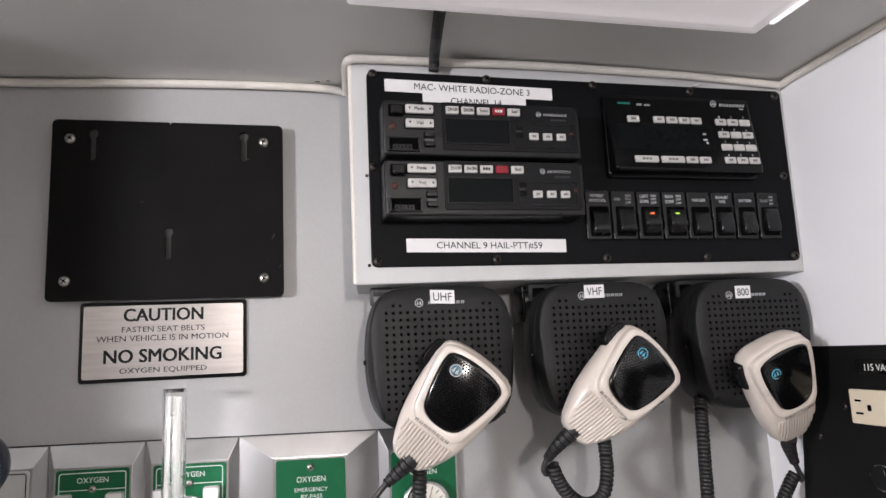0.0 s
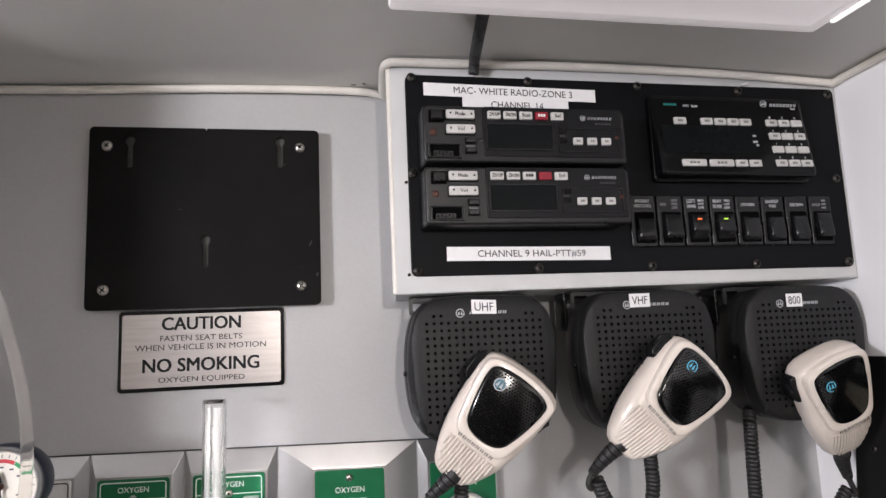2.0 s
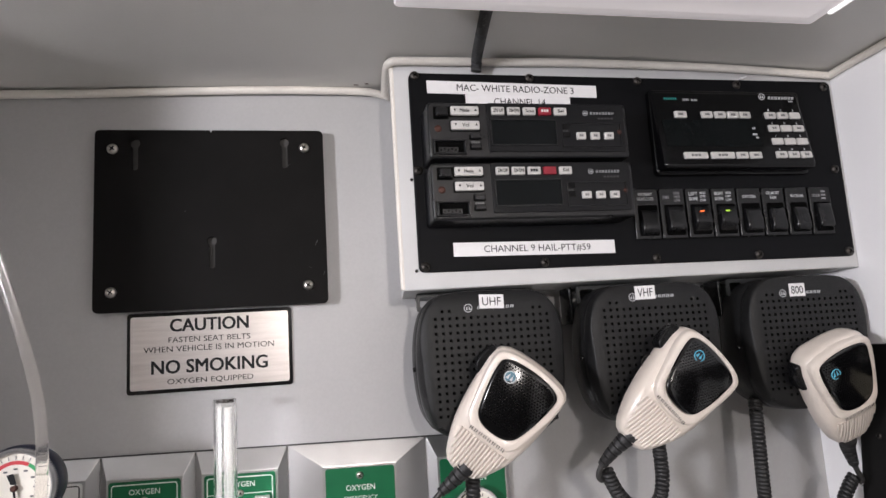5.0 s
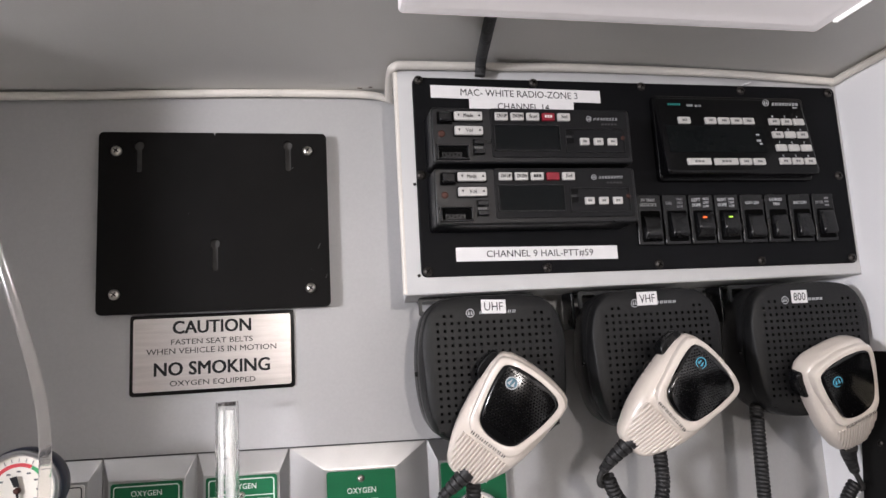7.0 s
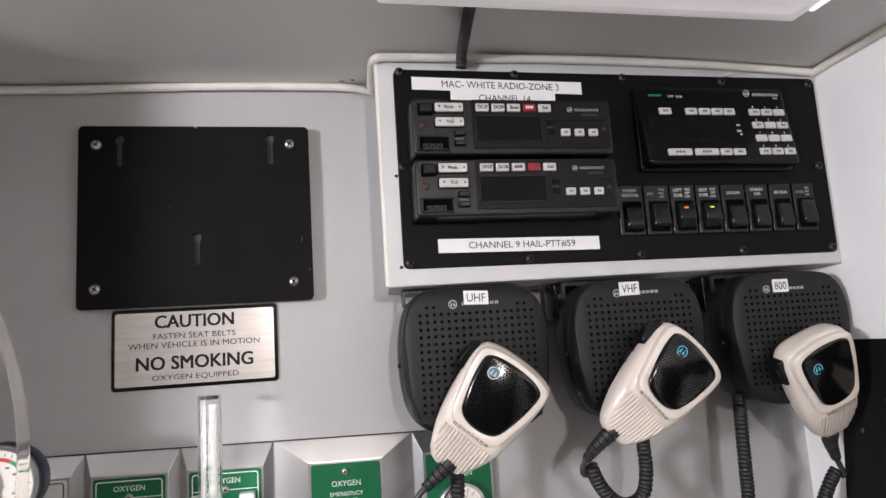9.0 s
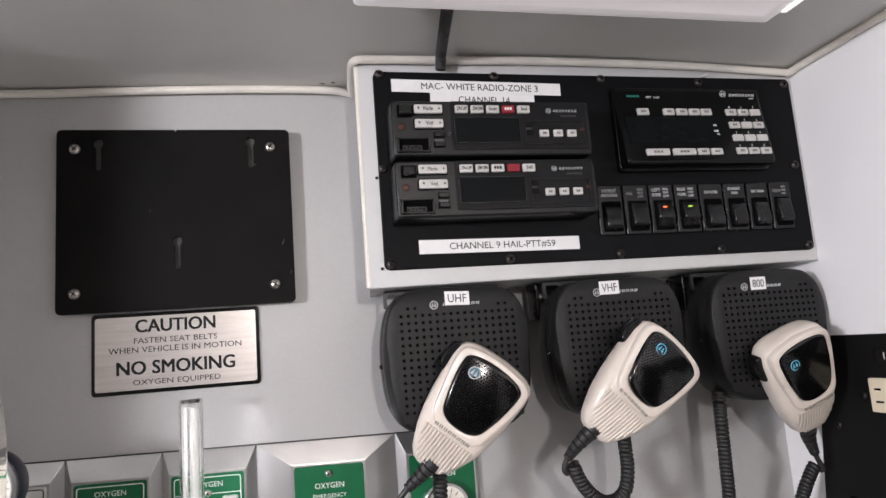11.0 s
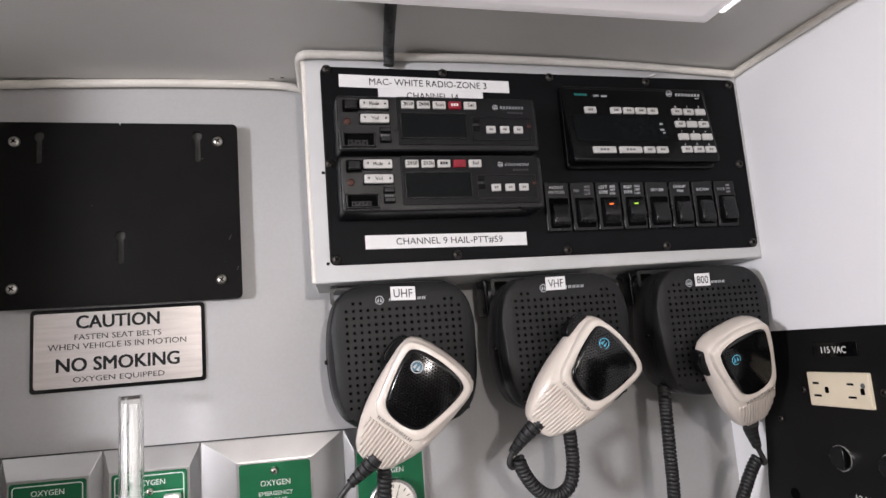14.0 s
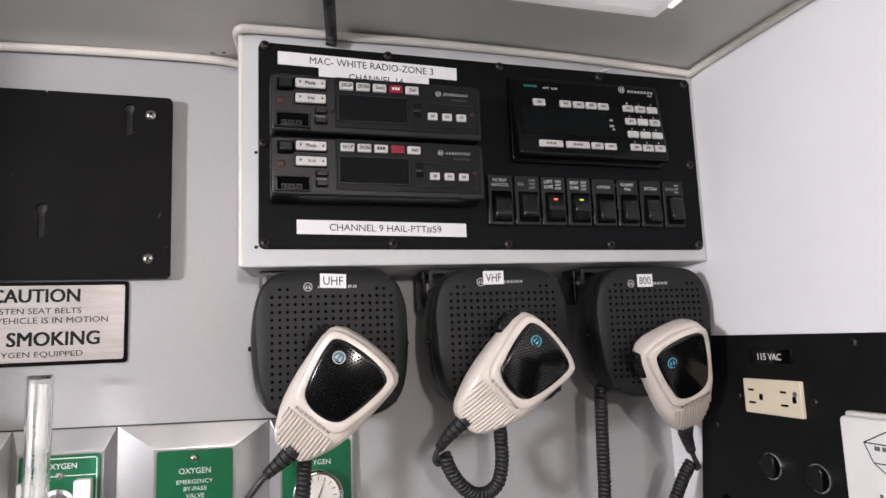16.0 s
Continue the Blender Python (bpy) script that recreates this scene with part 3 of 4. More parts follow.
# ---- row of rocker switches ----
lay((1.0436, -0.0110), (1.0, PN - 0.540), (1.0205, -0.0324))
SW = [("PATIENT", "HEAT/COOL", "", 0), ("FAN", "", "HML", 1), ("LEFT", "DOME", "HOL", 2), ("RIGHT", "DOME", "HOL", 3), ("OXYGEN", "", "", 0), ("EXHAUST", "FAN", "", 0), ("SUCTION", "", "", 0), ("DOOR", "", "bars", 1)]
for i, (top, low, extra, state) in enumerate(SW):
    x0 = 0.2382 + 0.02475 * i - (0.0008 * max(0, i - 5))
    x1 = x0 + 0.0240 - (0.0012 if i > 4 else 0)
    z0, z1 = 1.5872, 1.6320 - 0.0001 * i
    text = (top + " " + low).strip().lower()
    sw = thing("rocker_switch", at((x0 + x1) / 2, 0.540, z0), ("black rocker switch for a dome lamp with glowing " + ("orange" if state == 2 else "green") + " light") if state >= 2 else "black rocker switch marked " + text, "switch", "row of rocker switches")
    part("bezel", box(x0, x1 - 0.0008, z0, z1, 0.5372, 0.541, 0.0014, 0.0008), SWITCH, sw)
    part("well", box(x0 + 0.0034, x1 - 0.0026, z0 + 0.0030, z0 + 0.0300, 0.5369, 0.538, 0.0014), PIT, sw)
    prof = [[(0.0040, 0.5362), (0.0048, 0.5336), (0.0070, 0.5320), (0.0110, 0.5318), (0.0160, 0.5326), (0.0210, 0.5338), (0.0240, 0.5346), (0.0256, 0.5362)],
            [(0.0060, 0.5362), (0.0066, 0.5330), (0.0082, 0.5314), (0.0110, 0.5314), (0.0160, 0.5322), (0.0220, 0.5330), (0.0262, 0.5336), (0.0282, 0.5350)],
            [(0.0060, 0.5366), (0.0072, 0.5350), (0.0100, 0.5336), (0.0126, 0.5318), (0.0145, 0.5314), (0.0200, 0.5326), (0.0262, 0.5340), (0.0284, 0.5358)]][min(state, 2)]
    across = [(0.0, 0.0060), (0.0, 0.0030), (0.0004, 0.0012), (0.0012, 0.0002), (0.0024, 0.0), (0.5, 0.0004)]
    xa, xb = x0 + 0.0046, x1 - 0.0032
    bm = bmesh.new()
    rows = []
    for h, y in prof:
        left = [(xa + (a if a < 0.4 else (xb - xa) / 2), y + d) for a, d in across]
        right = [(xb - a, y + d) for a, d in across[-2::-1]]
        rows.append([bm.verts.new((x, min(v, 0.539), z0 + h)) for x, v in left + right])
    for p, q in zip(rows, rows[1:]):
        for k in range(len(p) - 1):
            bm.faces.new((p[k], p[k + 1], q[k + 1], q[k]))
    for row in (rows[0], rows[-1]):
        bm.faces.new([bm.verts.new((v.co.x, 0.539, v.co.z)) for v in (row[-1], row[0])] + row)
    rocker = part("rocker", bm, SWITCH, sw)
    xm = (x0 + x1) / 2 - 0.0005
    yt = 0.5372
    if not low and not extra:
        bm = writing(top, xm - 0.0065, xm + 0.0065, z1 - 0.0095, z1 - 0.0068, yt)
    elif low and not extra:
        bm = merge(writing(top, xm - 0.0064, xm + 0.0064, z1 - 0.0066, z1 - 0.0038, yt), writing(low, xm - (0.0030 if low == "FAN" else 0.0078), xm + (0.0030 if low == "FAN" else 0.0078), z1 - 0.0107, z1 - 0.0079, yt))
    else:
        bm = writing(top, x0 + 0.0030, x0 + 0.0030 + (0.0052 if len(top) == 3 else 0.0082), z1 - (0.0066 if low else 0.0095), z1 - (0.0036 if low else 0.0066), yt)
        if low:
            bm = merge(bm, writing(low, x0 + 0.0030, x0 + 0.0112, z1 - 0.0112, z1 - 0.0082, yt))
        words = {"HML": ("HIGH", "MED", "LOW"), "HOL": ("HIGH", "OFF", "LOW")}.get(extra)
        for k in range(3):
            zt = z1 - 0.0034 - 0.0032 * k
            bm = merge(bm, writing(words[k], x0 + 0.0135, x0 + 0.0188, zt - 0.0022, zt, yt) if words else bars(x0 + 0.0125, x0 + 0.0170, zt - 0.0018, zt, yt, 3))
    part("switch_print", bm, SILVER_INK if state != 1 else DIM_INK, sw)
    if state >= 2:
        part("light", box(xm - 0.0020, xm + 0.0018, z0 + 0.0224, z0 + 0.0236, 0.5325, 0.536, 0.0004), LED_ORANGE if state == 2 else LED_GREEN, rocker, "small glowing light")

# ---- tape labels ----
lay((1.0133, -0.0027), (1.0, PN - 0.540), (1.0091, -0.0145))


def tape(x0, x1, z0, z1, y, text, tx0, tx1, tz0, tz1, label, tilt=0.0):
    poly = [(x0, z0), (x1, z0 + tilt), (x1, z1 + tilt), (x0, z1)]
    ob = solid("tape_label", slab(poly, y - 0.0003, y + 0.0002), TAPE, label, "label")
    bm = writing(text, tx0, tx1, tz0, tz1, y - 0.0003, 0.00012)
    for v in bm.verts:
        v.co.z += tilt * (v.co.x - x0) / (x1 - x0)
    part("label_print", bm, INK, ob)


tape(0.0610, 0.2140, 1.7188, 1.7300, 0.5396, "MAC- WHITE RADIO-ZONE 3", 0.0868, 0.1925, 1.7216, 1.7276, "white printed tape label on the black panel", -0.002)
tape(0.0940, 0.1885, 1.7080, 1.7195, 0.5400, "CHANNEL 14", 0.1190, 0.1655, 1.7096, 1.7156, "white tape label half hidden behind a radio head", -0.001)
tape(0.0750, 0.2168, 1.5784, 1.5900, 0.5396, "CHANNEL 9 HAIL-PTT#59", 0.1008, 0.1945, 1.5810, 1.5872, "white printed tape label low on the black panel", -0.0015)


# ---- speakers ----
lay()


CASE = [(0.0, 1.0), (0.45, 1.0), (0.70, 0.955), (0.87, 0.80), (0.95, 0.58), (0.99, 0.30), (1.0, 0.0), (0.985, -0.30), (0.925, -0.66), (0.77, -0.89), (0.48, -1.0), (0.0, -1.0)]
CASE = chaikin(CASE + [(-x, z) for x, z in CASE[-2:0:-1]], 1)


def case_edge(a):
    """Where a ray at that angle leaves the outline of a loudspeaker, which is one unit wide and high from its middle."""
    c, q = math.cos(a), math.sin(a)
    for (xa, za), (xb, zb) in zip(CASE, CASE[1:] + CASE[:1]):
        d = c * (zb - za) - q * (xb - xa)
        if abs(d) > 1e-9:
            k, u = (xa * (zb - za) - za * (xb - xa)) / d, (xa * q - za * c) / d
            if k > 0 and -1e-6 <= u <= 1 + 1e-6:
                return k
    return 1.0


def speaker(cx, name, lx, lz, arms):
    yf, w, h, zc = 0.5085, 0.0630, 0.0597, 1.4903
    ob = thing("speaker", at(cx, 0.598, zc - h), "square dark grey plastic loudspeaker with rounded corners, marked " + name, "speaker", "row of loudspeakers")
    bm = bmesh.new()
    nx, nz, pitch, hole = 17, 16, 0.0059, 0.0011
    gx, gz = cx - nx * pitch / 2, zc - nz * pitch / 2 - 0.0012

    def bulge(x, z):
        return 0.0020 * (((x - cx) / w) ** 4 + ((z - zc) / h) ** 4)

    grid = [[bm.verts.new((gx + i * pitch, yf + bulge(gx + i * pitch, gz + j * pitch), gz + j * pitch)) for j in range(nz + 1)] for i in range(nx + 1)]
    for i in range(nx):
        for j in range(nz):
            q = [grid[i][j], grid[i + 1][j], grid[i + 1][j + 1], grid[i][j + 1]]
            x, z = gx + (i + 0.5) * pitch, gz + (j + 0.5) * pitch
            corner = (i in (0, nx - 1)) and j in (0, nz - 1)
            if (j == nz - 1 and 2 < i < nx - 3) or corner or (j == 0 and (i < 3 or i > nx - 4)):
                bm.faces.new(q)
                continue
            y = yf + bulge(x, z)
            a = [bm.verts.new((x + sx * hole, y, z + sz * hole)) for sx, sz in ((-1, -1), (1, -1), (1, 1), (-1, 1))]
            b = [bm.verts.new((x + sx * hole, y + 0.003, z + sz * hole)) for sx, sz in ((-1, -1), (1, -1), (1, 1), (-1, 1))]
            for k in range(4):
                bm.faces.new((q[k], q[(k + 1) % 4], a[(k + 1) % 4], a[k]))
                f = bm.faces.new((a[k], a[(k + 1) % 4], b[(k + 1) % 4], b[k]))
                f.material_index = 1
            f = bm.faces.new(b)
            f.material_index = 1
    rim = [grid[i][0] for i in range(nx)] + [grid[nx][j] for j in range(nz)] + [grid[i][nz] for i in range(nx, 0, -1)] + [grid[0][j] for j in range(nz, 0, -1)]

    def outline(scale, y, waist=0.0):
        out = []
        for v in rim:
            a = math.atan2((v.co.z - zc) / h, (v.co.x - cx) / w)
            k = case_edge(a) * scale
            x, z = k * math.cos(a), k * math.sin(a)
            t = min(1.0, max(0.0, (0.45 - z) / 0.5))
            x *= 1 - waist * t * t * (3 - 2 * t)  # the face draws in below its upper third
            out.append(bm.verts.new((cx + w * x, y + 0.6 * bulge(cx + w * x, zc + h * z), zc + h * z)))
        return out

    prev = rim
    for scale, y, waist in ((0.966, yf + 0.0006, 0.044), (0.980, yf + 0.0013, 0.044), (0.988, yf + 0.0026, 0.040), (0.994, yf + 0.0055, 0.018), (0.998, yf + 0.0085, 0.004), (1.0, yf + 0.0125, 0.0), (0.994, yf + 0.0130, 0.0), (0.994, yf + 0.0138, 0.0), (1.0, yf + 0.0143, 0.0),
                            (0.999, yf + 0.0240, 0.0), (0.985, yf + 0.0380, 0.0), (0.93, yf + 0.050, 0.0), (0.6, yf + 0.056, 0.0)):
        loop = outline(scale, y, waist)
        for k in range(len(rim)):
            bm.faces.new((prev[k], prev[(k + 1) % len(rim)], loop[(k + 1) % len(rim)], loop[k]))
        prev = loop
    bm.faces.new(prev)
    part("cabinet", bm, [SPEAKER, PIT], ob, "perforated dark grey plastic front")
    for side in (-1, 1):
        part("side_pin", spun([(0.0020, 0), (0.0020, 0.0016), (0.0012, 0.0024)], at(cx + side * (w - 0.0004), yf + 0.018, zc - 0.002) @ pose(0, 0, 0, 0, 90 * side, 0), 12), SWITCH, ob)
    lip = cut(slab(rounded(cx - 0.0560, cx + 0.0480, 1.5360, 1.5518, 0.002), 0.5440, 0.5462), [slab(rounded(cx + a, cx + a + 0.0130, 1.5395, 1.5485, 0.0015), 0.53, 0.56) for a in (-0.0530, 0.0322)])
    bracket = part("bracket", merge(lip, block(cx - 0.0488, cx + 0.0448, 0.5462, WY, 1.5492, 1.5516), block(cx - 0.030, cx + 0.030, 0.565, WY, 1.47, 1.50)), BRACKET, ob, "black steel mounting bracket")
    if arms:
        x = cx - w + 0.0035
        part("bracket_arm", slab(rounded(x, x + 0.0032, 1.5180, 1.5520, 0.0012), 0.5530, 0.5760, 0.0008), SWITCH, bracket)
    my = yf + bulge(lx, lz) - 0.0002
    badge(ob, lx, my, lz, 0.0032, SILVER_INK)
    part("maker_mark", glyphs(lx + 0.0072, lx + 0.0392, lz - 0.0012, lz + 0.0013, yf + bulge(lx + 0.03, lz) - 0.0001, 8, 0.0006, 0.18), SILVER_INK, ob)
    return ob


speaker(0.1009, "UHF", 0.0813, 1.5352, False)
speaker(0.2467, "VHF", 0.2266, 1.5373, True)
speaker(0.3980, "800", 0.3731, 1.5340, True)


def tag(x0, x1, z0, z1, text, tilt):
    ob = solid("name_tag", slab([(x0, z0), (x1, z0 + tilt), (x1, z1 + tilt), (x0, z1)], 0.5080, 0.5086), TAPE, "small white paper tag marked " + text + " on a loudspeaker", "label", "tags of the loudspeakers")
    w, h = x1 - x0, z1 - z0
    bm = writing(text, x0 + 0.12 * w, x1 - 0.12 * w, z0 + 0.2 * h, z1 - 0.2 * h, 0.5080, 0.0001)
    for v in bm.verts:
        v.co.z += tilt * (v.co.x - x0) / w
    part("tag_print", bm, INK, ob)


tag(0.0907, 0.1114, 1.5345, 1.5458, "UHF", -0.0008)
tag(0.2288, 0.2474, 1.5350, 1.5466, "VHF", 0.0002)
tag(0.3795, 0.3955, 1.5308, 1.5425, "800", 0.0)

# ---- palm microphones ----
SECTIONS = [(-0.0025, 0.0085, 0.0168, 0.0260), (-0.0005, 0.0130, 0.0142, 0.0285), (0.0045, 0.0175, 0.0114, 0.0300), (0.0130, 0.0215, 0.0076, 0.0310), (0.0220, 0.0252, 0.0042, 0.0315), (0.0300, 0.0276, 0.0020, 0.0315),
            (0.0400, 0.0298, 0.0010, 0.0315), (0.0520, 0.0316, 0.0006, 0.0315), (0.0680, 0.0330, 0.0006, 0.0315), (0.0820, 0.0338, 0.0006, 0.0315), (0.0900, 0.0328, 0.0010, 0.0310), (0.0945, 0.0300, 0.0020, 0.0300), (0.0975, 0.0245, 0.0042, 0.0280),
            (0.0993, 0.0150, 0.0076, 0.0250), (0.1000, 0.0060, 0.0115, 0.0210)]


def front_of(v):
    for (va, wa, fa, ba), (vb, wb, fb, bb) in zip(SECTIONS, SECTIONS[1:]):
        if va <= v <= vb:
            t = (v - va) / (vb - va)
            return wa + (wb - wa) * t, fa + (fb - fa) * t
    return 0.006, 0.011


def body_front(x, v):
    """The y of a microphone's cream front at a place."""
    for (va, wa, fa, ba), (vb, wb, fb, bb) in zip(SECTIONS, SECTIONS[1:]):
        if va <= v <= vb:
            t = (v - va) / (vb - va)
            w, f, b = wa + (wb - wa) * t, fa + (fb - fa) * t, ba + (bb - ba) * t
            break
    r = min(abs(x) / w, 0.985)
    return (f + b) / 2 - (b - f) / 2 * (1 - r ** 3.4) ** (1 / 3.4)


def dome(x, z):
    """How far the black front of a microphone swells at a place."""
    return -0.0046 * max(0.0, 1 - ((x + 0.003) / 0.030) ** 2 - ((z - 0.0610) / 0.033) ** 2)


def inside(poly, x, z):
    hit = False
    for i, (xa, za) in enumerate(poly):
        xb, zb = poly[i - 1]
        if (za > z) != (zb > z) and x < (xb - xa) * (z - za) / (zb - za) + xa:
            hit = not hit
    return hit


def microphone(m, label, boot, cord, blue_fill, bu=-0.0120, bv=0.0800):
    """A palm microphone; its own z runs from the cord end to the top, its front looks to -y. boot, cord: lines in the world."""
    ob = thing("microphone", m, label, "microphone", "palm microphones")
    bm = bmesh.new()
    rings = []
    n = 32
    for v, w, f, b in SECTIONS:
        mid, half = (f + b) / 2, (b - f) / 2
        loop = []
        for k in range(n):
            a = 2 * math.pi * (k + 0.5) / n
            c, s = math.cos(a), math.sin(a)
            e = 2 / 3.4
            loop.append(bm.verts.new((w * math.copysign(abs(c) ** e, c), mid + half * math.copysign(abs(s) ** e, s), v)))
        rings.append(loop)
    for p, q in zip(rings, rings[1:]):
        for k in range(n):
            bm.faces.new((p[k], p[(k + 1) % n], q[(k + 1) % n], q[k]))
    bm.faces.new(rings[0])
    bm.faces.new(rings[-1][::-1])
    body = part("body", bm, CREAM, ob, "cream plastic body", local=True)
    face = chaikin([(-0.0146, 0.0392), (0.0146, 0.0392), (0.0210, 0.0570), (0.0257, 0.0800), (0.0243, 0.0910), (0.0, 0.0945), (-0.0243, 0.0910), (-0.0257, 0.0800), (-0.0210, 0.0570)], 3)
    fb = slab(face, -0.0004, 0.0015)
    fb.faces.ensure_lookup_table()
    bmesh.ops.delete(fb, geom=[max(fb.faces, key=lambda f: len(f.verts) * 1000 - f.calc_center_median().y * 1e5)], context="FACES_ONLY")
    last = None
    for s in (1.0, 0.97, 0.9, 0.75, 0.55, 0.35, 0.15):
        loop = [fb.verts.new((x * s, -0.0004 - (0.0 if s == 1.0 else 0.0007) + dome(x * s, 0.0665 + (z - 0.0665) * s), 0.0665 + (z - 0.0665) * s)) for x, z in face]
        if last:
            for k in range(len(loop)):
                fb.faces.new((last[k], last[(k + 1) % len(loop)], loop[(k + 1) % len(loop)], loop[k]))
        last = loop
    fb.faces.new(last)
    bmesh.ops.remove_doubles(fb, verts=fb.verts, dist=1e-6)
    part("face", fb, FACE, ob, "glossy black front", local=True)
    hood = chaikin([(-0.0205, 0.0300), (0.0205, 0.0300), (0.0272, 0.0570), (0.0322, 0.0815), (0.0300, 0.0955), (0.0, 0.0995), (-0.0300, 0.0955), (-0.0322, 0.0815), (-0.0272, 0.0570)], 3)
    hb = bmesh.new()
    last = None

    def plateau(x, z):
        return -0.0020 + 0.0030 * (x / 0.0322) ** 4 + 0.0030 * max(0.0, (z - 0.082) / 0.0175) ** 3

    for s, y in ((1.0, 0.0075), (0.985, 0.0022), (0.970, 0.0003), (0.952, -0.0001), (0.5, 0.0), (0.06, 0.0), (0.0, 0.0004), (-0.02, 0.0030)):
        loop = []
        for (hx_, hz), (fx, fz) in zip(hood, face):
            if s > 0.9:
                x, z = hx_ * s, 0.0655 + (hz - 0.0655) * s
            else:
                k = 1.012 + min(s, 0.0)
                x, z = fx * k, 0.0675 + (fz - 0.0675) * k
                t = max(s, 0.0)
                x, z = x + (hx_ * 0.952 - x) * t, z + (0.0655 + (hz - 0.0655) * 0.952 - z) * t
            loop.append(hb.verts.new((x, plateau(x, z) + y, z)))
        if last:
            for k in range(len(loop)):
                hb.faces.new((last[k], last[(k + 1) % len(loop)], loop[(k + 1) % len(loop)], loop[k]))
        last = loop
    part("face_hood", hb, CREAM, ob, "raised cream frame round the front", local=True)
    dots = []
    inner = [(x * 0.9, 0.0665 + (z - 0.0665) * 0.9) for x, z in face]
    for r in range(23):
        for c in range(21):
            x, z = -0.0240 + 0.0024 * c + 0.0012 * (r % 2), 0.0470 + 0.0021 * r
            if inside(inner, x, z) and math.hypot(x - bu, z - bv) > 0.0055:
                dots.append((x, z))
    bm = bmesh.new()
    for x, z in dots:
        bm.faces.new([bm.verts.new((x + 0.0007 * math.cos(1.0472 * k), -0.00125 + dome(x, z), z + 0.0007 * math.sin(1.0472 * k))) for k in range(6)])
    part("grille", bm, PIT, ob, "fine dotted grille", local=True)
    if blue_fill:
        part("badge_disc", spun([(0.0046, 0), (0.0046, 0.0004), (0.0042, 0.0006)], pose(bu, -0.0010 + dome(bu, bv), bv, 90)), BLUE_DISC, ob, "pale blue round badge", local=True)
        badge(ob, bu, -0.0017 + dome(bu, bv), bv, 0.0044, SILVER_INK, local=True)
    else:
        badge(ob, bu, -0.0013 + dome(bu, bv), bv, 0.0042, BLUE_INK, local=True)
    mark = glyphs(-0.0160, 0.0160, 0.0325, 0.0351, 0, 8, 0.0003, 0.15, 0.0)
    for v in mark.verts:
        v.co.y += plateau(v.co.x, v.co.z) - 0.0001
    part("maker_mark", mark, INK, ob, local=True)
    for i in range(17):
        u = -0.0224 + 0.0028 * i
        line = []
        for k in range(12):
            v = 0.0010 + 0.0282 * k / 11
            w, f = front_of(v)
            if abs(u) < w * 0.84:
                line.append(Vector((u, body_front(u, v) - 0.0007, v)))
        if len(line) > 2:
            part("grip_rib", tube(line, 0.00095, 8), CREAM, body, local=True)
    part("talk_button", slab(chaikin([(-0.0398, 0.0700), (-0.0300, 0.0650), (-0.0300, 0.0900), (-0.0360, 0.0925), (-0.0395, 0.0860)], 2), 0.0110, 0.0215, 0.0014), SWITCH, ob, "black talk button", local=True)
    part("hang_clip", box(-0.011, 0.011, 0.058, 0.078, 0.0315, 0.0415, 0.003, 0.001), CHROME, ob, "metal hang-up clip", local=True)
    if not blue_fill and bu > -0.0125:
        part("wire_loop", tube([Vector((-0.0290 - 0.0060 * math.sin(math.pi * k / 14), 0.020, 0.0545 + 0.0065 * math.cos(math.pi * k / 14))) for k in range(15)], 0.0004, 6), DARK_STEEL, ob, "thin bright wire loop", local=True)
    bl = spline(boot, 0.0006)
    nb = len(bl)
    part("strain_relief", tube(bl, [(0.0076 - 0.0036 * i / nb) * (0.80 if i % 9 < 2 and i > 5 else 1) for i in range(nb)], 12), RUBBER, ob, "ribbed rubber strain relief")
    tail, loop = cord
    part("lead", tube(spline(tail, 0.001), 0.0024, 8), CABLE, ob)
    part("coiled_cord", coil(loop), RUBBER, ob, "black coiled cord")


microphone(pose(0.0606, 0.4827, 1.4107, 7.2, 39.9, -9.3), "cream palm microphone with black front hung on a loudspeaker", [(0.0700, 0.4955, 1.4150), (0.0595, 0.500, 1.4050), (0.0490, 0.504, 1.3955)],
           ([(0.0490, 0.504, 1.3955), (0.0430, 0.505, 1.3890), (0.0360, 0.508, 1.3790), (0.035, 0.511, 1.374)],
            [(0.037, 0.513, 1.3715), (0.045, 0.514, 1.3480), (0.057, 0.516, 1.3340), (0.070, 0.518, 1.3450), (0.0750, 0.518, 1.3650), (0.0775, 0.518, 1.3900), (0.0780, 0.519, 1.4200)]), True, -0.0134, 0.0806)
microphone(pose(0.2012, 0.4684, 1.4238, 4.5, 48.3, 3.5), "cream palm microphone with coiled cord hung on a loudspeaker", [(0.2035, 0.4870, 1.4290), (0.1950, 0.493, 1.4205), (0.1886, 0.498, 1.4129), (0.1830, 0.505, 1.4035)],
           ([(0.1830, 0.505, 1.4035), (0.1808, 0.507, 1.3985), (0.1803, 0.508, 1.3940), (0.1830, 0.510, 1.3905), (0.1880, 0.512, 1.3915)],
            [(0.1890, 0.510, 1.3965), (0.1925, 0.511, 1.3870), (0.1990, 0.512, 1.3760), (0.2080, 0.514, 1.3670), (0.2174, 0.515, 1.3622), (0.2290, 0.517, 1.3630), (0.2378, 0.518, 1.3704), (0.2420, 0.519, 1.3860), (0.2425, 0.520, 1.4022), (0.2415, 0.520, 1.4300)]), False, -0.0120, 0.0805)
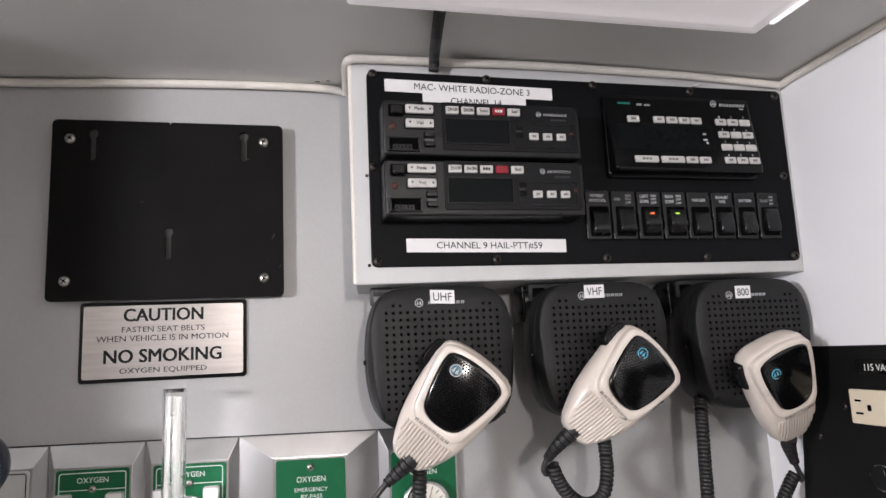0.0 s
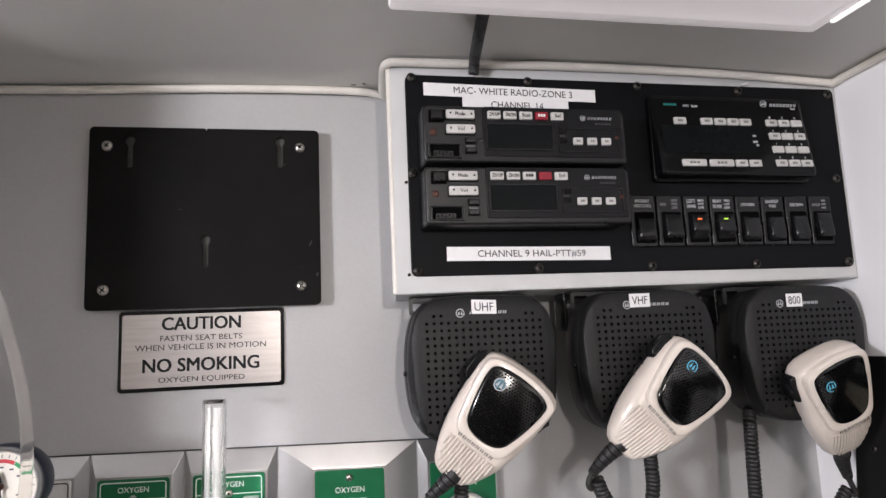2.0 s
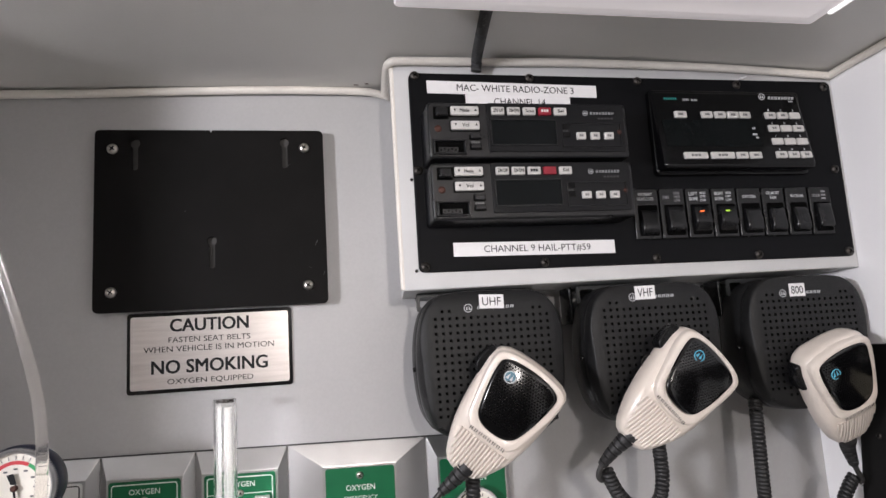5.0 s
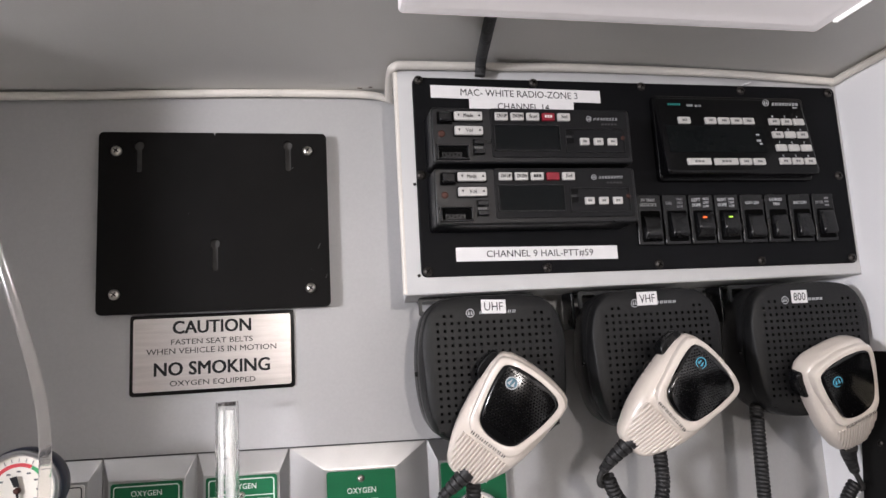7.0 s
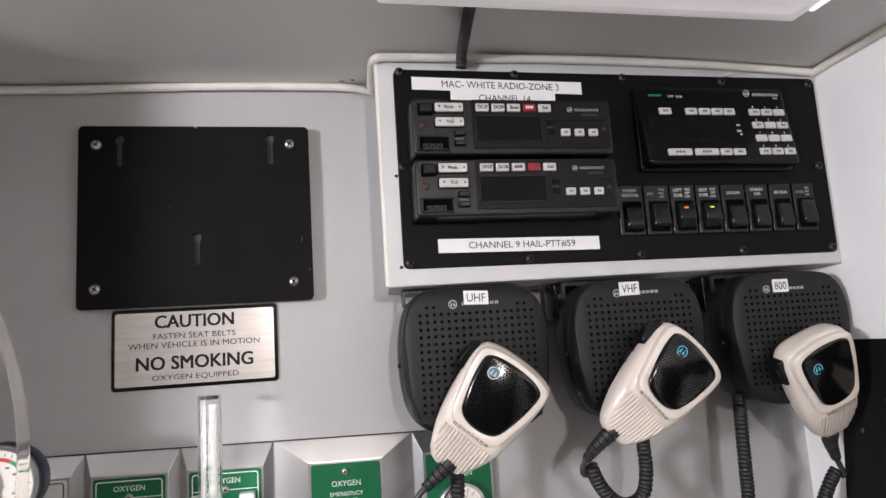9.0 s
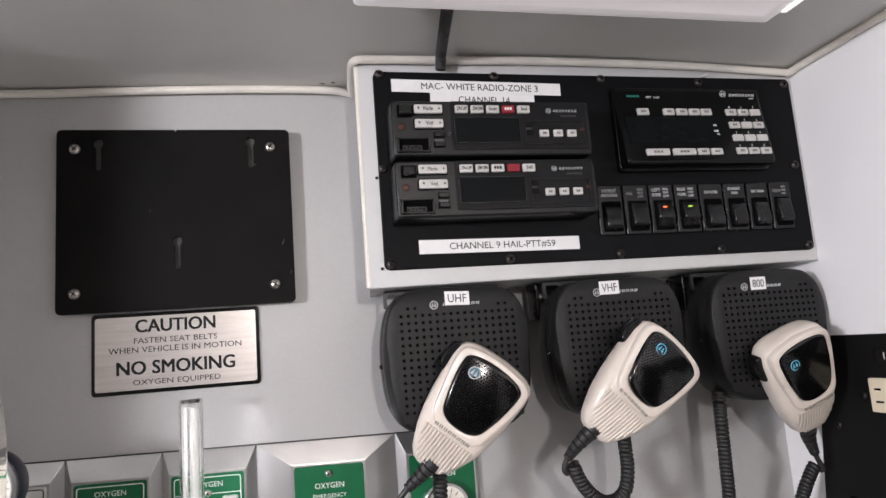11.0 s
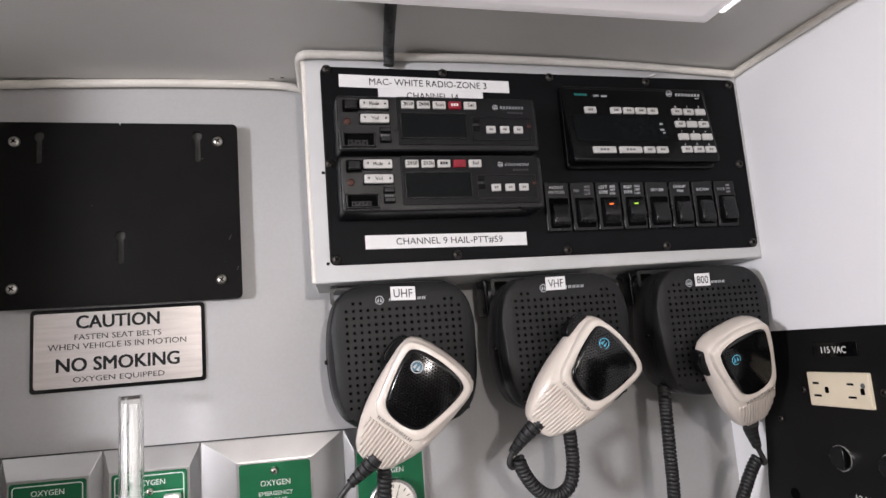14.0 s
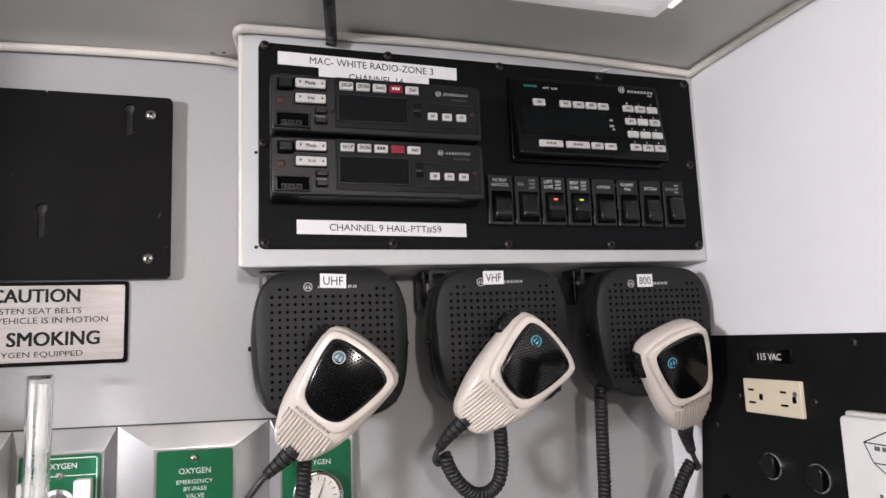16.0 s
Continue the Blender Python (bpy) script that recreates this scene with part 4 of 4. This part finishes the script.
microphone(pose(0.4280, 0.4978, 1.3987, 16.7, -21.7, -4.7), "cream palm microphone turned upright, beside the outlet panel", [(0.4205, 0.512, 1.4020), (0.4235, 0.516, 1.3940), (0.4311, 0.520, 1.3774)],
           ([(0.4311, 0.520, 1.3774), (0.4350, 0.521, 1.3700), (0.4386, 0.522, 1.3634), (0.4365, 0.524, 1.3612)],
            [(0.4330, 0.524, 1.3670), (0.4290, 0.525, 1.3620), (0.4222, 0.526, 1.3510), (0.4161, 0.528, 1.3372), (0.4050, 0.530, 1.3180), (0.3850, 0.532, 1.3050), (0.3600, 0.532, 1.3120), (0.3450, 0.531, 1.3350), (0.3440, 0.530, 1.3600), (0.3448, 0.530, 1.3928), (0.3460, 0.530, 1.4288), (0.3465, 0.530, 1.4420)]), False, -0.0137, 0.0784)

# ---- black mounting plate and sign ----
PY = 0.586
plate = thing("mounting_plate", at(-0.125, WY, 1.548), "blank black metal mounting plate with keyhole slots, stood off the wall", "mounting plate")
keyholes = []
for kx, kz in ((-0.1906, 1.6990), (-0.0629, 1.7000), (-0.1272, 1.6100)):
    keyholes.append(slab(rounded(kx - 0.0040, kx + 0.0040, kz - 0.0045, kz + 0.0040, 0.0038, 5), PY - 0.01, PY + 0.012))
    keyholes.append(slab(rounded(kx - 0.0024, kx + 0.0024, kz - 0.0245, kz, 0.0022, 4), PY - 0.01, PY + 0.012))
keyholes.append(slab([(-0.1295, 1.716), (-0.1270, 1.7085), (-0.1245, 1.716)], PY - 0.01, PY + 0.012))
sheet_bm = cut(slab(rounded(-0.2236, -0.0280, 1.5507, 1.7112, 0.0045, 5), PY, PY + 0.003), keyholes)
part("sheet", sheet_bm, PLATE, plate)
for x, z, dx, dz in ((-0.0455, 1.5850, 0.004, -0.0022), (-0.0360, 1.6080, -0.002, -0.0050), (-0.0600, 1.6780, 0.0020, 0.0008), (-0.1500, 1.6370, 0.0016, 0.0004), (-0.0320, 1.5760, 0.0016, 0.0030)):
    part("scratch", slab([(x, z), (x + 0.0003, z - 0.0002), (x + dx, z + dz), (x + dx - 0.0003, z + dz + 0.0002)], PY - 0.0001, PY + 0.0005), GREY_INK, plate, "pale scratch")
# Pads added behind the keyholes; their dark colour stands in for shade.
part("shade_pad", merge(box(-0.2030, -0.0500, 1.6700, 1.7060, 0.5900, 0.5960, 0.002), box(-0.1430, -0.1110, 1.5810, 1.6180, 0.5900, 0.5960, 0.002)), KEYHOLE_SHADE, plate, "dark pad added for the shade behind the keyholes")
for sx, sz in ((-0.2090, 1.6937), (-0.0454, 1.6944), (-0.2090, 1.5678), (-0.0454, 1.5675)):
    part("spacer", spun([(0.005, 0), (0.005, 0.0095)], facing(sx, WY + 0.0005, sz), 16), STEEL, plate)
    pan_screw("plate_screw", facing(sx, PY, sz), 0.0046, "zinc-plated cross-head screw in the black plate", STEEL, "screws of the mounting plate")

lay((1.008, 0.0003), (1.0, 0.0), (1.0166, -0.0211))
sign = thing("caution_sign", at(-0.13, WY, 1.478), "brushed aluminium caution sign with black border and lettering", "sign")
part("border", slab(rounded(-0.1975, -0.0610, 1.4775, 1.5452, 0.003), WY - 0.0018, WY + 0.001, 0.0004), GLOSS, sign, "black border")
part("metal_face", box(-0.1945, -0.0640, 1.4808, 1.5420, WY - 0.0026, WY, 0.002), BRUSHED, sign, "brushed aluminium face")
for text, a, b, c, d in (("CAUTION", -0.1625, -0.0980, 1.5285, 1.5392), ("FASTEN SEAT BELTS", -0.1640, -0.0965, 1.5192, 1.5238), ("WHEN VEHICLE IS IN MOTION", -0.1840, -0.0765, 1.5115, 1.5163),
                         ("NO SMOKING", -0.1775, -0.0825, 1.4935, 1.5045), ("OXYGEN EQUIPPED", -0.1650, -0.0945, 1.4838, 1.4890)):
    bm = writing(text, a, b, c, d, WY - 0.0026, 0.0002)
    if text in ("CAUTION", "NO SMOKING"):
        bm = merge(bm, *[writing(text, a + o, b + o, c + q, d + q, WY - 0.0026, e) for o, q, e in ((0.0004, 0.0002, 0.00022), (-0.0004, 0.0002, 0.00024), (0.0004, -0.0002, 0.00026), (-0.0004, -0.0002, 0.00028))])
    part("sign_print", bm, INK, sign)


# ---- oxygen modules of cast aluminium ----
lay((1.0092, 0.0012), (1.0, 0.0), (1.009, -0.0122), -0.0225)


def module(x0, x1, px0, px1, ptop, label, plate_material, group="gas modules"):
    """A cast bezel that rises to a flat; px0, px1, ptop: the plate on it."""
    ob = thing("gas_module", at((x0 + x1) / 2, WY, 1.20), label, "gas outlet", group)
    z0, z1, yf = 1.25, 1.4262, WY - 0.0070
    bm = bmesh.new()
    outer = [(x0 + 0.0004, z0), (x1 - 0.0004, z0), (x1 - 0.0004, z1), (x0 + 0.0004, z1)]
    inner = [(px0 - 0.002, z0 + 0.02), (px1 + 0.002, z0 + 0.02), (px1 + 0.002, ptop + 0.0018), (px0 - 0.002, ptop + 0.0018)]
    loops = []
    for poly, y in ((outer, WY + 0.001), (outer, WY - 0.0012), (inner, yf)):
        loops.append([bm.verts.new((x, y, z)) for x, z in poly])
    for p, q in zip(loops, loops[1:]):
        for k in range(4):
            bm.faces.new((p[k], p[(k + 1) % 4], q[(k + 1) % 4], q[k]))
    bm.faces.new(loops[-1])
    bmesh.ops.bevel(bm, geom=[e for e in bm.edges if e.is_manifold], offset=0.0003, segments=1, affect="EDGES")
    # Thin black strip drawn in for the shadow line over the module.
    part("shadow_line", box(x0 + 0.0002, x1 - 0.0002, z1 - 0.003, z1 + 0.0011, WY - 0.0007, WY + 0.001), RUBBER, ob, "black strip drawn as the shadow line above the bezel")
    bezel = part("bezel", bm, CAST, ob, "bevelled cast aluminium bezel")
    for p in bezel.data.polygons:
        p.use_smooth = False
    return ob, part("plate", box(px0, px1, z0 + 0.024, ptop, yf - 0.0016, yf + 0.0005, 0.0022, 0.0003), plate_material, ob), yf - 0.0016


def border_line(x0, x1, z0, z1, y):
    line = [Vector((x, y, z)) for x, z in rounded(x0, x1, z0, z1, 0.002, 3)]
    return tube(line + line[:1], 0.00045, 4)


mod, pl, y = module(-0.2925, -0.2175, -0.284, -0.229, 1.4085, "cast aluminium gas module with pale plate", OFFWHITE)
part("border_print", border_line(-0.282, -0.231, 1.30, 1.4065, y), INK, pl)
for x0, x1, px0, px1 in ((-0.2172, -0.1437, -0.2095, -0.1545), (-0.1435, -0.0682, -0.1360, -0.0785)):
    mod, pl, y = module(x0, x1, px0, px1, 1.4070, "cast aluminium oxygen outlet module with green plate", GREEN)
    cx = (px0 + px1) / 2
    part("border_print", merge(border_line(px0 + 0.0025, px1 - 0.0025, 1.32, 1.4045, y), box(px0 + 0.003, px1 - 0.003, 1.3908, 1.3914, y - 0.0003, y)), PRINT, pl)
    part("plate_print", writing("OXYGEN", cx - 0.0118, cx + 0.0118, 1.3965, 1.4008, y), PRINT, pl)
    pan_screw("module_screw", facing(cx, y, 1.3915), 0.0030, "cross-head screw in a green plate", STEEL, "screws of the gas modules")
    for sx in (-0.0205, 0.0185):
        part("latch", box(cx + sx - 0.0070, cx + sx + 0.0055, 1.360, 1.3885, y - 0.009, y, 0.0015, 0.0008), OFFWHITE, mod, "pale plastic latch")
    part("outlet_rim", spun([(0.012, 0), (0.012, 0.004), (0.009, 0.005)], facing(cx, y, 1.370), 24), CHROME, mod)
mod, pl, y = module(-0.0680, 0.0525, -0.0370, 0.0225, 1.4052, "cast aluminium oxygen emergency by-pass module with green plate", GREEN)
for text, a, b, c, d in (("OXYGEN", -0.0198, 0.0050, 1.3862, 1.3908), ("EMERGENCY", -0.0215, 0.0068, 1.3782, 1.3815), ("BY-PASS", -0.0160, 0.0018, 1.3725, 1.3758), ("VALVE", -0.0140, 0.0, 1.3668, 1.3701)):
    part("plate_print", writing(text, a, b, c, d, y), PRINT, pl)
pan_screw("module_screw", facing(-0.0078, y, 1.3985), 0.0032, "cross-head screw in a green plate", STEEL, "screws of the gas modules")
mod, pl, y = module(0.0528, 0.1290, 0.0632, 0.1225, 1.4065, "cast aluminium module with green plate and round chrome gauge", GREEN)
part("plate_print", writing("OXYGEN", 0.0800, 0.1045, 1.3865, 1.3908, y), PRINT, pl)
dialg = part("gauge_rim", spun([(0.0215, 0), (0.0215, 0.008), (0.0200, 0.0098), (0.0178, 0.0098), (0.0172, 0.007)], facing(0.0930, y, 1.3620), 36), CHROME, mod, "chrome gauge rim")
part("gauge_face", spun([(0.0173, 0.0071), (0.0173, 0.0074)], facing(0.0930, y, 1.3620), 32), DIAL, dialg)
ticks = []
for k in range(13):
    a = radians(225 - 22.5 * k)
    c, s = math.cos(a), math.sin(a)
    ticks.append(slab([(0.0930 + 0.0125 * c - 0.0003 * s, 1.3620 + 0.0125 * s + 0.0003 * c), (0.0930 + 0.0125 * c + 0.0003 * s, 1.3620 + 0.0125 * s - 0.0003 * c),
                       (0.0930 + 0.0158 * c + 0.0003 * s, 1.3620 + 0.0158 * s - 0.0003 * c), (0.0930 + 0.0158 * c - 0.0003 * s, 1.3620 + 0.0158 * s + 0.0003 * c)], y - 0.0077, y - 0.0074))
part("gauge_scale", merge(*ticks), INK, dialg)
part("needle", slab([(0.0926, 1.3600), (0.0936, 1.3600), (0.0975, 1.3730)], y - 0.0085, y - 0.0078), INK, dialg)

# ---- flow tube, suction gauge and hose ----
lay((1.0, -0.0032), (1.0, 0.0), (1.0, 0.0012))
flow = thing("flow_meter", at(-0.1105, 0.55, 1.25), "clear plastic flow meter tube standing before the oxygen outlets", "flow meter")
outer = part("outer_tube", spun([(0.0091, 0.0), (0.0091, 0.2225), (0.0086, 0.2240), (0.0072, 0.2240), (0.0072, 0.0)], at(-0.1105, 0.55, 1.25), 32), CLEAR, flow, "clear plastic tube")
outer.visible_shadow = False
beads = [(0.0036 + 0.0007 * math.sin(2 * math.pi * k / 8) ** 2, 0.0035 * k) for k in range(63)]
inner = part("inner_tube", spun(beads, at(-0.1083, 0.5503, 1.25), 20), FROST, flow, "frosted beaded inner tube")
inner.visible_shadow = False
strip = part("scale_strip", tube([Vector((-0.1150, 0.5480, 1.25)), Vector((-0.1150, 0.5480, 1.4675))], 0.0021, 12), FROST, flow, "frosted white scale strip")
strip.visible_shadow = False
part("scale_marks", merge(*[block(-0.1134, -0.1112 + 0.0012 * (k % 2), 0.5452, 0.5458, 1.372 + 0.0115 * k, 1.3735 + 0.0115 * k) for k in range(8)]), DIM_INK, flow)
part("cap_ring", spun([(0.0070, 0.2208), (0.0071, 0.2232), (0.0062, 0.2234), (0.0058, 0.2210), (0.0050, 0.2208)], at(-0.1105, 0.55, 1.25), 24), DARK_STEEL, flow, "dark metal end ring")
part("valve_block", spun([(0.012, 0.0), (0.013, 0.01), (0.013, 0.04), (0.010, 0.045)], at(-0.1105, 0.55, 1.23), 24), CHROME, flow)
part("adapter", tube([Vector((-0.1105, 0.55, 1.262)), Vector((-0.1105, 0.57, 1.262)), Vector((-0.1105, 0.5885, 1.262))], 0.007, 16), CHROME, flow)

lay()
GX, GY, GZ = -0.2370, 0.480, 1.4315
gauge = thing("suction_gauge", at(GX, 0.55, 1.38), "round suction regulator gauge with pale dial in a navy housing", "gauge")
lay((0.962, GX * 0.038), (1.0, 0.0), (0.962, GZ * 0.038))
part("housing", spun([(0.0210, -0.030), (0.0255, -0.024), (0.0272, -0.016), (0.0277, -0.009), (0.0270, -0.006), (0.0258, -0.004)], facing(GX, GY, GZ), 48), NAVY, gauge, "navy blue plastic housing")
part("bezel", spun([(0.0256, -0.0075), (0.0254, 0.0), (0.0243, 0.0012), (0.0232, 0.0006), (0.0227, -0.002), (0.0227, -0.004)], facing(GX, GY, GZ), 48), CAST, gauge, "knurled grey bezel")
part("knurl", merge(*[tube([Vector((GX + 0.0257 * math.cos(a), GY + 0.0005, GZ + 0.0257 * math.sin(a))), Vector((GX + 0.0260 * math.cos(a), GY + 0.0065, GZ + 0.0260 * math.sin(a)))], 0.0005, 4) for a in [radians(3.6 * k) for k in range(100)]]), CAST, gauge)
part("dial", spun([(0.0229, -0.0030), (0.0229, -0.0024)], facing(GX, GY, GZ), 48), DIAL, gauge, "pale dial with red and green arc")


def arc(a0, a1, r0, r1, y):
    n = 16
    out = [(GX + r1 * math.cos(radians(a0 + (a1 - a0) * k / n)), GZ + r1 * math.sin(radians(a0 + (a1 - a0) * k / n))) for k in range(n + 1)]
    inn = [(GX + r0 * math.cos(radians(a0 + (a1 - a0) * k / n)), GZ + r0 * math.sin(radians(a0 + (a1 - a0) * k / n))) for k in range(n + 1)]
    bm = bmesh.new()
    a = [bm.verts.new((x, y, z)) for x, z in out]
    b = [bm.verts.new((x, y, z)) for x, z in inn]
    for k in range(n):
        bm.faces.new((a[k], a[k + 1], b[k + 1], b[k]))
    return bm


part("red_arc", arc(62, 175, 0.0155, 0.0180, GY + 0.0021), DIAL_RED, gauge)
part("green_arc", arc(24, 61, 0.0155, 0.0180, GY + 0.0021), DIAL_GREEN, gauge)
marks = [arc(a - 0.7, a + 0.7, 0.0188, 0.0212, GY + 0.0021) for a in range(-40, 221, 13)]
marks += [slab(rounded(GX + 0.0125 * math.cos(radians(a)) - 0.0012, GX + 0.0125 * math.cos(radians(a)) + 0.0012, GZ + 0.0125 * math.sin(radians(a)) - 0.0006, GZ + 0.0125 * math.sin(radians(a)) + 0.0006, 0), GY + 0.0019, GY + 0.0022) for a in range(-30, 211, 30)]
part("dial_marks", merge(*marks), GREY_INK, gauge)
part("needle", merge(slab([(GX - 0.0018, GZ + 0.0025), (GX + 0.0016, GZ + 0.0025), (GX - 0.0004, GZ + 0.0098), (GX - 0.0046, GZ + 0.0090)], GY - 0.0003, GY + 0.0003), slab([(GX - 0.0008, GZ), (GX + 0.0008, GZ), (GX + 0.0022, GZ - 0.016), (GX + 0.0013, GZ - 0.016)], GY - 0.0003, GY + 0.0003)), INK, gauge)
part("hub", spun([(0.0021, -0.002), (0.0021, 0.0008), (0.0012, 0.0014)], facing(GX, GY, GZ), 20), RUST, gauge)
part("stem", tube([Vector((GX - 0.008, 0.505, GZ - 0.008)), Vector((GX - 0.022, 0.56, GZ - 0.03)), Vector((GX - 0.028, WY - 0.012, GZ - 0.04)), Vector((GX - 0.028, WY - 0.009, GZ - 0.04))], 0.011, 16), NAVY, gauge)

lay()
hl = spline([(-0.290, 0.47, 1.70), (-0.2600, 0.455, 1.640), (-0.2445, 0.45, 1.595), (-0.2285, 0.45, 1.5447), (-0.2179, 0.45, 1.5087), (-0.2120, 0.45, 1.4805), (-0.2097, 0.45, 1.4529), (-0.2103, 0.45, 1.4259), (-0.2140, 0.455, 1.38), (-0.218, 0.46, 1.30)], 0.006)
hose = thing("suction_hose", at(-0.218, 0.46, 1.30), "clear vinyl hose hanging in front of the gauge", "hose")
wall_of_hose = part("tube_wall", tube(hl, 0.0036, 24), HOSE, hose)
wall_of_hose.visible_shadow = False

# ---- ceiling lamp housing, conduit ----
lamp = thing("ceiling_lamp", at(0.1865, 0.2, CZ), "white acrylic lamp tray under the ceiling, dimly lit", "ceiling lamp")
bm = bmesh.new()
loops = []
for inset, z in ((0.0, CZ + 0.001), (0.0, 1.7375), (0.0012, 1.7350), (0.0040, 1.7335), (0.0105, 1.7330), (0.0135, 1.7322), (0.016, 1.7328), (0.03, 1.7328)):
    loops.append([bm.verts.new(p) for p in ((0.0178 + inset, 0.10 + inset, z), (0.3437 - inset, 0.10 + inset, z), (0.3437 - inset, 0.4010 - inset, z), (0.0178 + inset, 0.4010 - inset, z))])
for p, q in zip(loops, loops[1:]):
    for k in range(4):
        bm.faces.new((p[k], p[(k + 1) % 4], q[(k + 1) % 4], q[k]))
bm.faces.new(loops[-1])
bmesh.ops.bevel(bm, geom=[e for e in bm.edges if e.is_manifold], offset=0.0006, segments=2, affect="EDGES")
part("lens", bm, LENS, lamp, "white acrylic lens tray, dimly lit")
part("edge_light", block(0.3398, 0.3432, 0.12, 0.3790, 1.7322, 1.7350), LENS_EDGE, lamp, "bright edge of the lens")
cl = spline([(0.1024, 0.5085, 1.7385), (0.1028, 0.5070, 1.7440), (0.1010, 0.497, 1.7475), (0.0945, 0.4550, 1.7480), (0.0895, 0.42, 1.7485), (0.0870, 0.39, 1.7480)], 0.0008)
solid("conduit", tube(cl, [0.0044 + (0.0004 if i % 2 == 0 else 0) for i in range(len(cl))], 12), BRAID, "black ribbed conduit from the console to the ceiling lamp", "cable")

# ---- black outlet panel on the side wall ----
outlets = thing("outlet_board", at(EX, 0.2, 1.0), "black panel with power outlets on the white side wall", "outlet panel")


def on_east(bm):
    """Lays a drawing on the side wall."""
    bm.transform(east(EX))
    return bm


part("sheet", on_east(slab([(-0.565, 0.95), (0.3, 0.95), (0.3, 1.4835), (-0.5310, 1.4835), (-0.5365, 1.4500), (-0.5430, 1.4035), (-0.5520, 1.3300), (-0.560, 1.20)], -0.003, 0.0005, 0.0008)), OUTLET_BLACK, outlets, "black powder-coated panel")
lay((1.0, 0.0), (1.0, -0.003))
outlet = thing("power_outlet", at(EX - 0.003, 0.4505, 1.414), "ivory double power outlet in the black panel", "outlet")
part("body", on_east(box(-0.4808, -0.4172, 1.4160, 1.4455, -0.0062, -0.0025, 0.0012, 0.0007)), IVORY, outlet, "ivory plastic body")
for a in (-0.4752, -0.4390):
    part("slot", on_east(merge(box(a, a + 0.0066, 1.4350, 1.4368, -0.0064, -0.0058), box(a, a + 0.0078, 1.4242, 1.4260, -0.0064, -0.0058), box(a + 0.0125, a + 0.0165, 1.4276, 1.4330, -0.0064, -0.0058, 0.0012))), PIT, outlet)
part("test_hole", on_east(spun([(0.0022, 0.0), (0.0022, 0.0004)], facing(-0.4235, -0.0060, 1.4350), 16)), GREY_INK, outlet)
vac = solid("voltage_label", on_east(box(-0.4713, -0.4250, 1.4588, 1.4712, -0.0042, -0.0030, 0.0006, 0.0003)), GLOSS, "black engraved label reading 115 VAC", "label")
part("label_print", on_east(writing("115 VAC", -0.4620, -0.4360, 1.4618, 1.4675, -0.0042)), PRINT, vac)
part("panel_print", on_east(writing("12 VDC", -0.4510, -0.4250, 1.3395, 1.3440, -0.0030)), PRINT, outlets)
for u, z in ((-0.3662, 1.4766), (-0.4900, 1.4290), (-0.4072, 1.4300), (-0.524, 1.4000)):
    pan_screw("outlet_screw", east(EX) @ facing(u, -0.003, z), 0.0030, "small dark screw in the black outlet panel", DARK_STEEL, "screws of the outlet panel")
for u, z in ((-0.4565, 1.3733), (-0.4080, 1.3722)):
    jack = thing("power_socket", at(EX - 0.003, -u, z - 0.0125), "round low-voltage socket with chrome rim and black flap", "socket", "low-voltage sockets")
    part("rim", on_east(spun([(0.0116, 0.0), (0.0116, 0.003), (0.0110, 0.0042), (0.0098, 0.0038), (0.0092, 0.0005)], facing(u, -0.003, z), 36)), CHROME, jack, "chrome rim")
    part("bore", on_east(spun([(0.0095, 0.0), (0.0095, 0.0008)], facing(u, -0.003, z), 28)), PIT, jack)
    part("flap", on_east(slab(chaikin([(u - 0.0040, z - 0.0102), (u + 0.0036, z - 0.0102), (u + 0.0036, z + 0.0100), (u - 0.0045, z + 0.0100), (u - 0.0122, z + 0.0050), (u - 0.0122, z - 0.0055)], 1), -0.0078, -0.0034, 0.0010)), SWITCH, jack, "black plastic flap")
part("blind_hole", on_east(spun([(0.0052, 0.0), (0.0052, 0.0006), (0.0040, 0.0008)], facing(-0.5200, -0.003, 1.3320), 20)), PIT, outlets)

lay((1.0, 0.0), (1.0, -0.0152), (1.0, -0.0048))
cover = thing("cover_box", at(EX - 0.003, 0.32, 1.2), "white plastic box with printed house-shaped mark on the outlet panel", "box")
part("shell", on_east(box(-0.3860, -0.23, 1.20, 1.4290, -0.017, -0.0025, 0.003, 0.0015)), PAPER, cover, "white plastic shell")
part("back_plate", on_east(box(-0.3885, -0.225, 1.195, 1.4318, -0.0085, -0.0028, 0.002, 0.001)), OFFWHITE, cover)
hexa = [(u, z + 0.0105) for u, z in ((-0.3675, 1.4020), (-0.3475, 1.4120), (-0.3255, 1.4120), (-0.3115, 1.4020), (-0.3115, 1.3890), (-0.3255, 1.3790), (-0.3475, 1.3790), (-0.3615, 1.3890))]
hx = [Vector((u, -0.0171, z)) for u, z in hexa]
part("house_mark", on_east(merge(tube(hx + hx[:1], 0.0004, 4), tube([hx[0], hx[3]], 0.0004, 4), tube([hx[7], hx[4]], 0.0004, 4))), INK, cover)
part("cover_print", on_east(merge(bars(-0.3595, -0.3135, 1.4080, 1.4110, -0.0170, 8), bars(-0.3495, -0.3235, 1.4015, 1.4045, -0.0170, 4), bars(-0.3595, -0.3565, 1.3720, 1.3790, -0.0170, 1), bars(-0.3695, -0.3675, 1.3660, 1.3740, -0.0170, 1))), GREY_INK, cover)
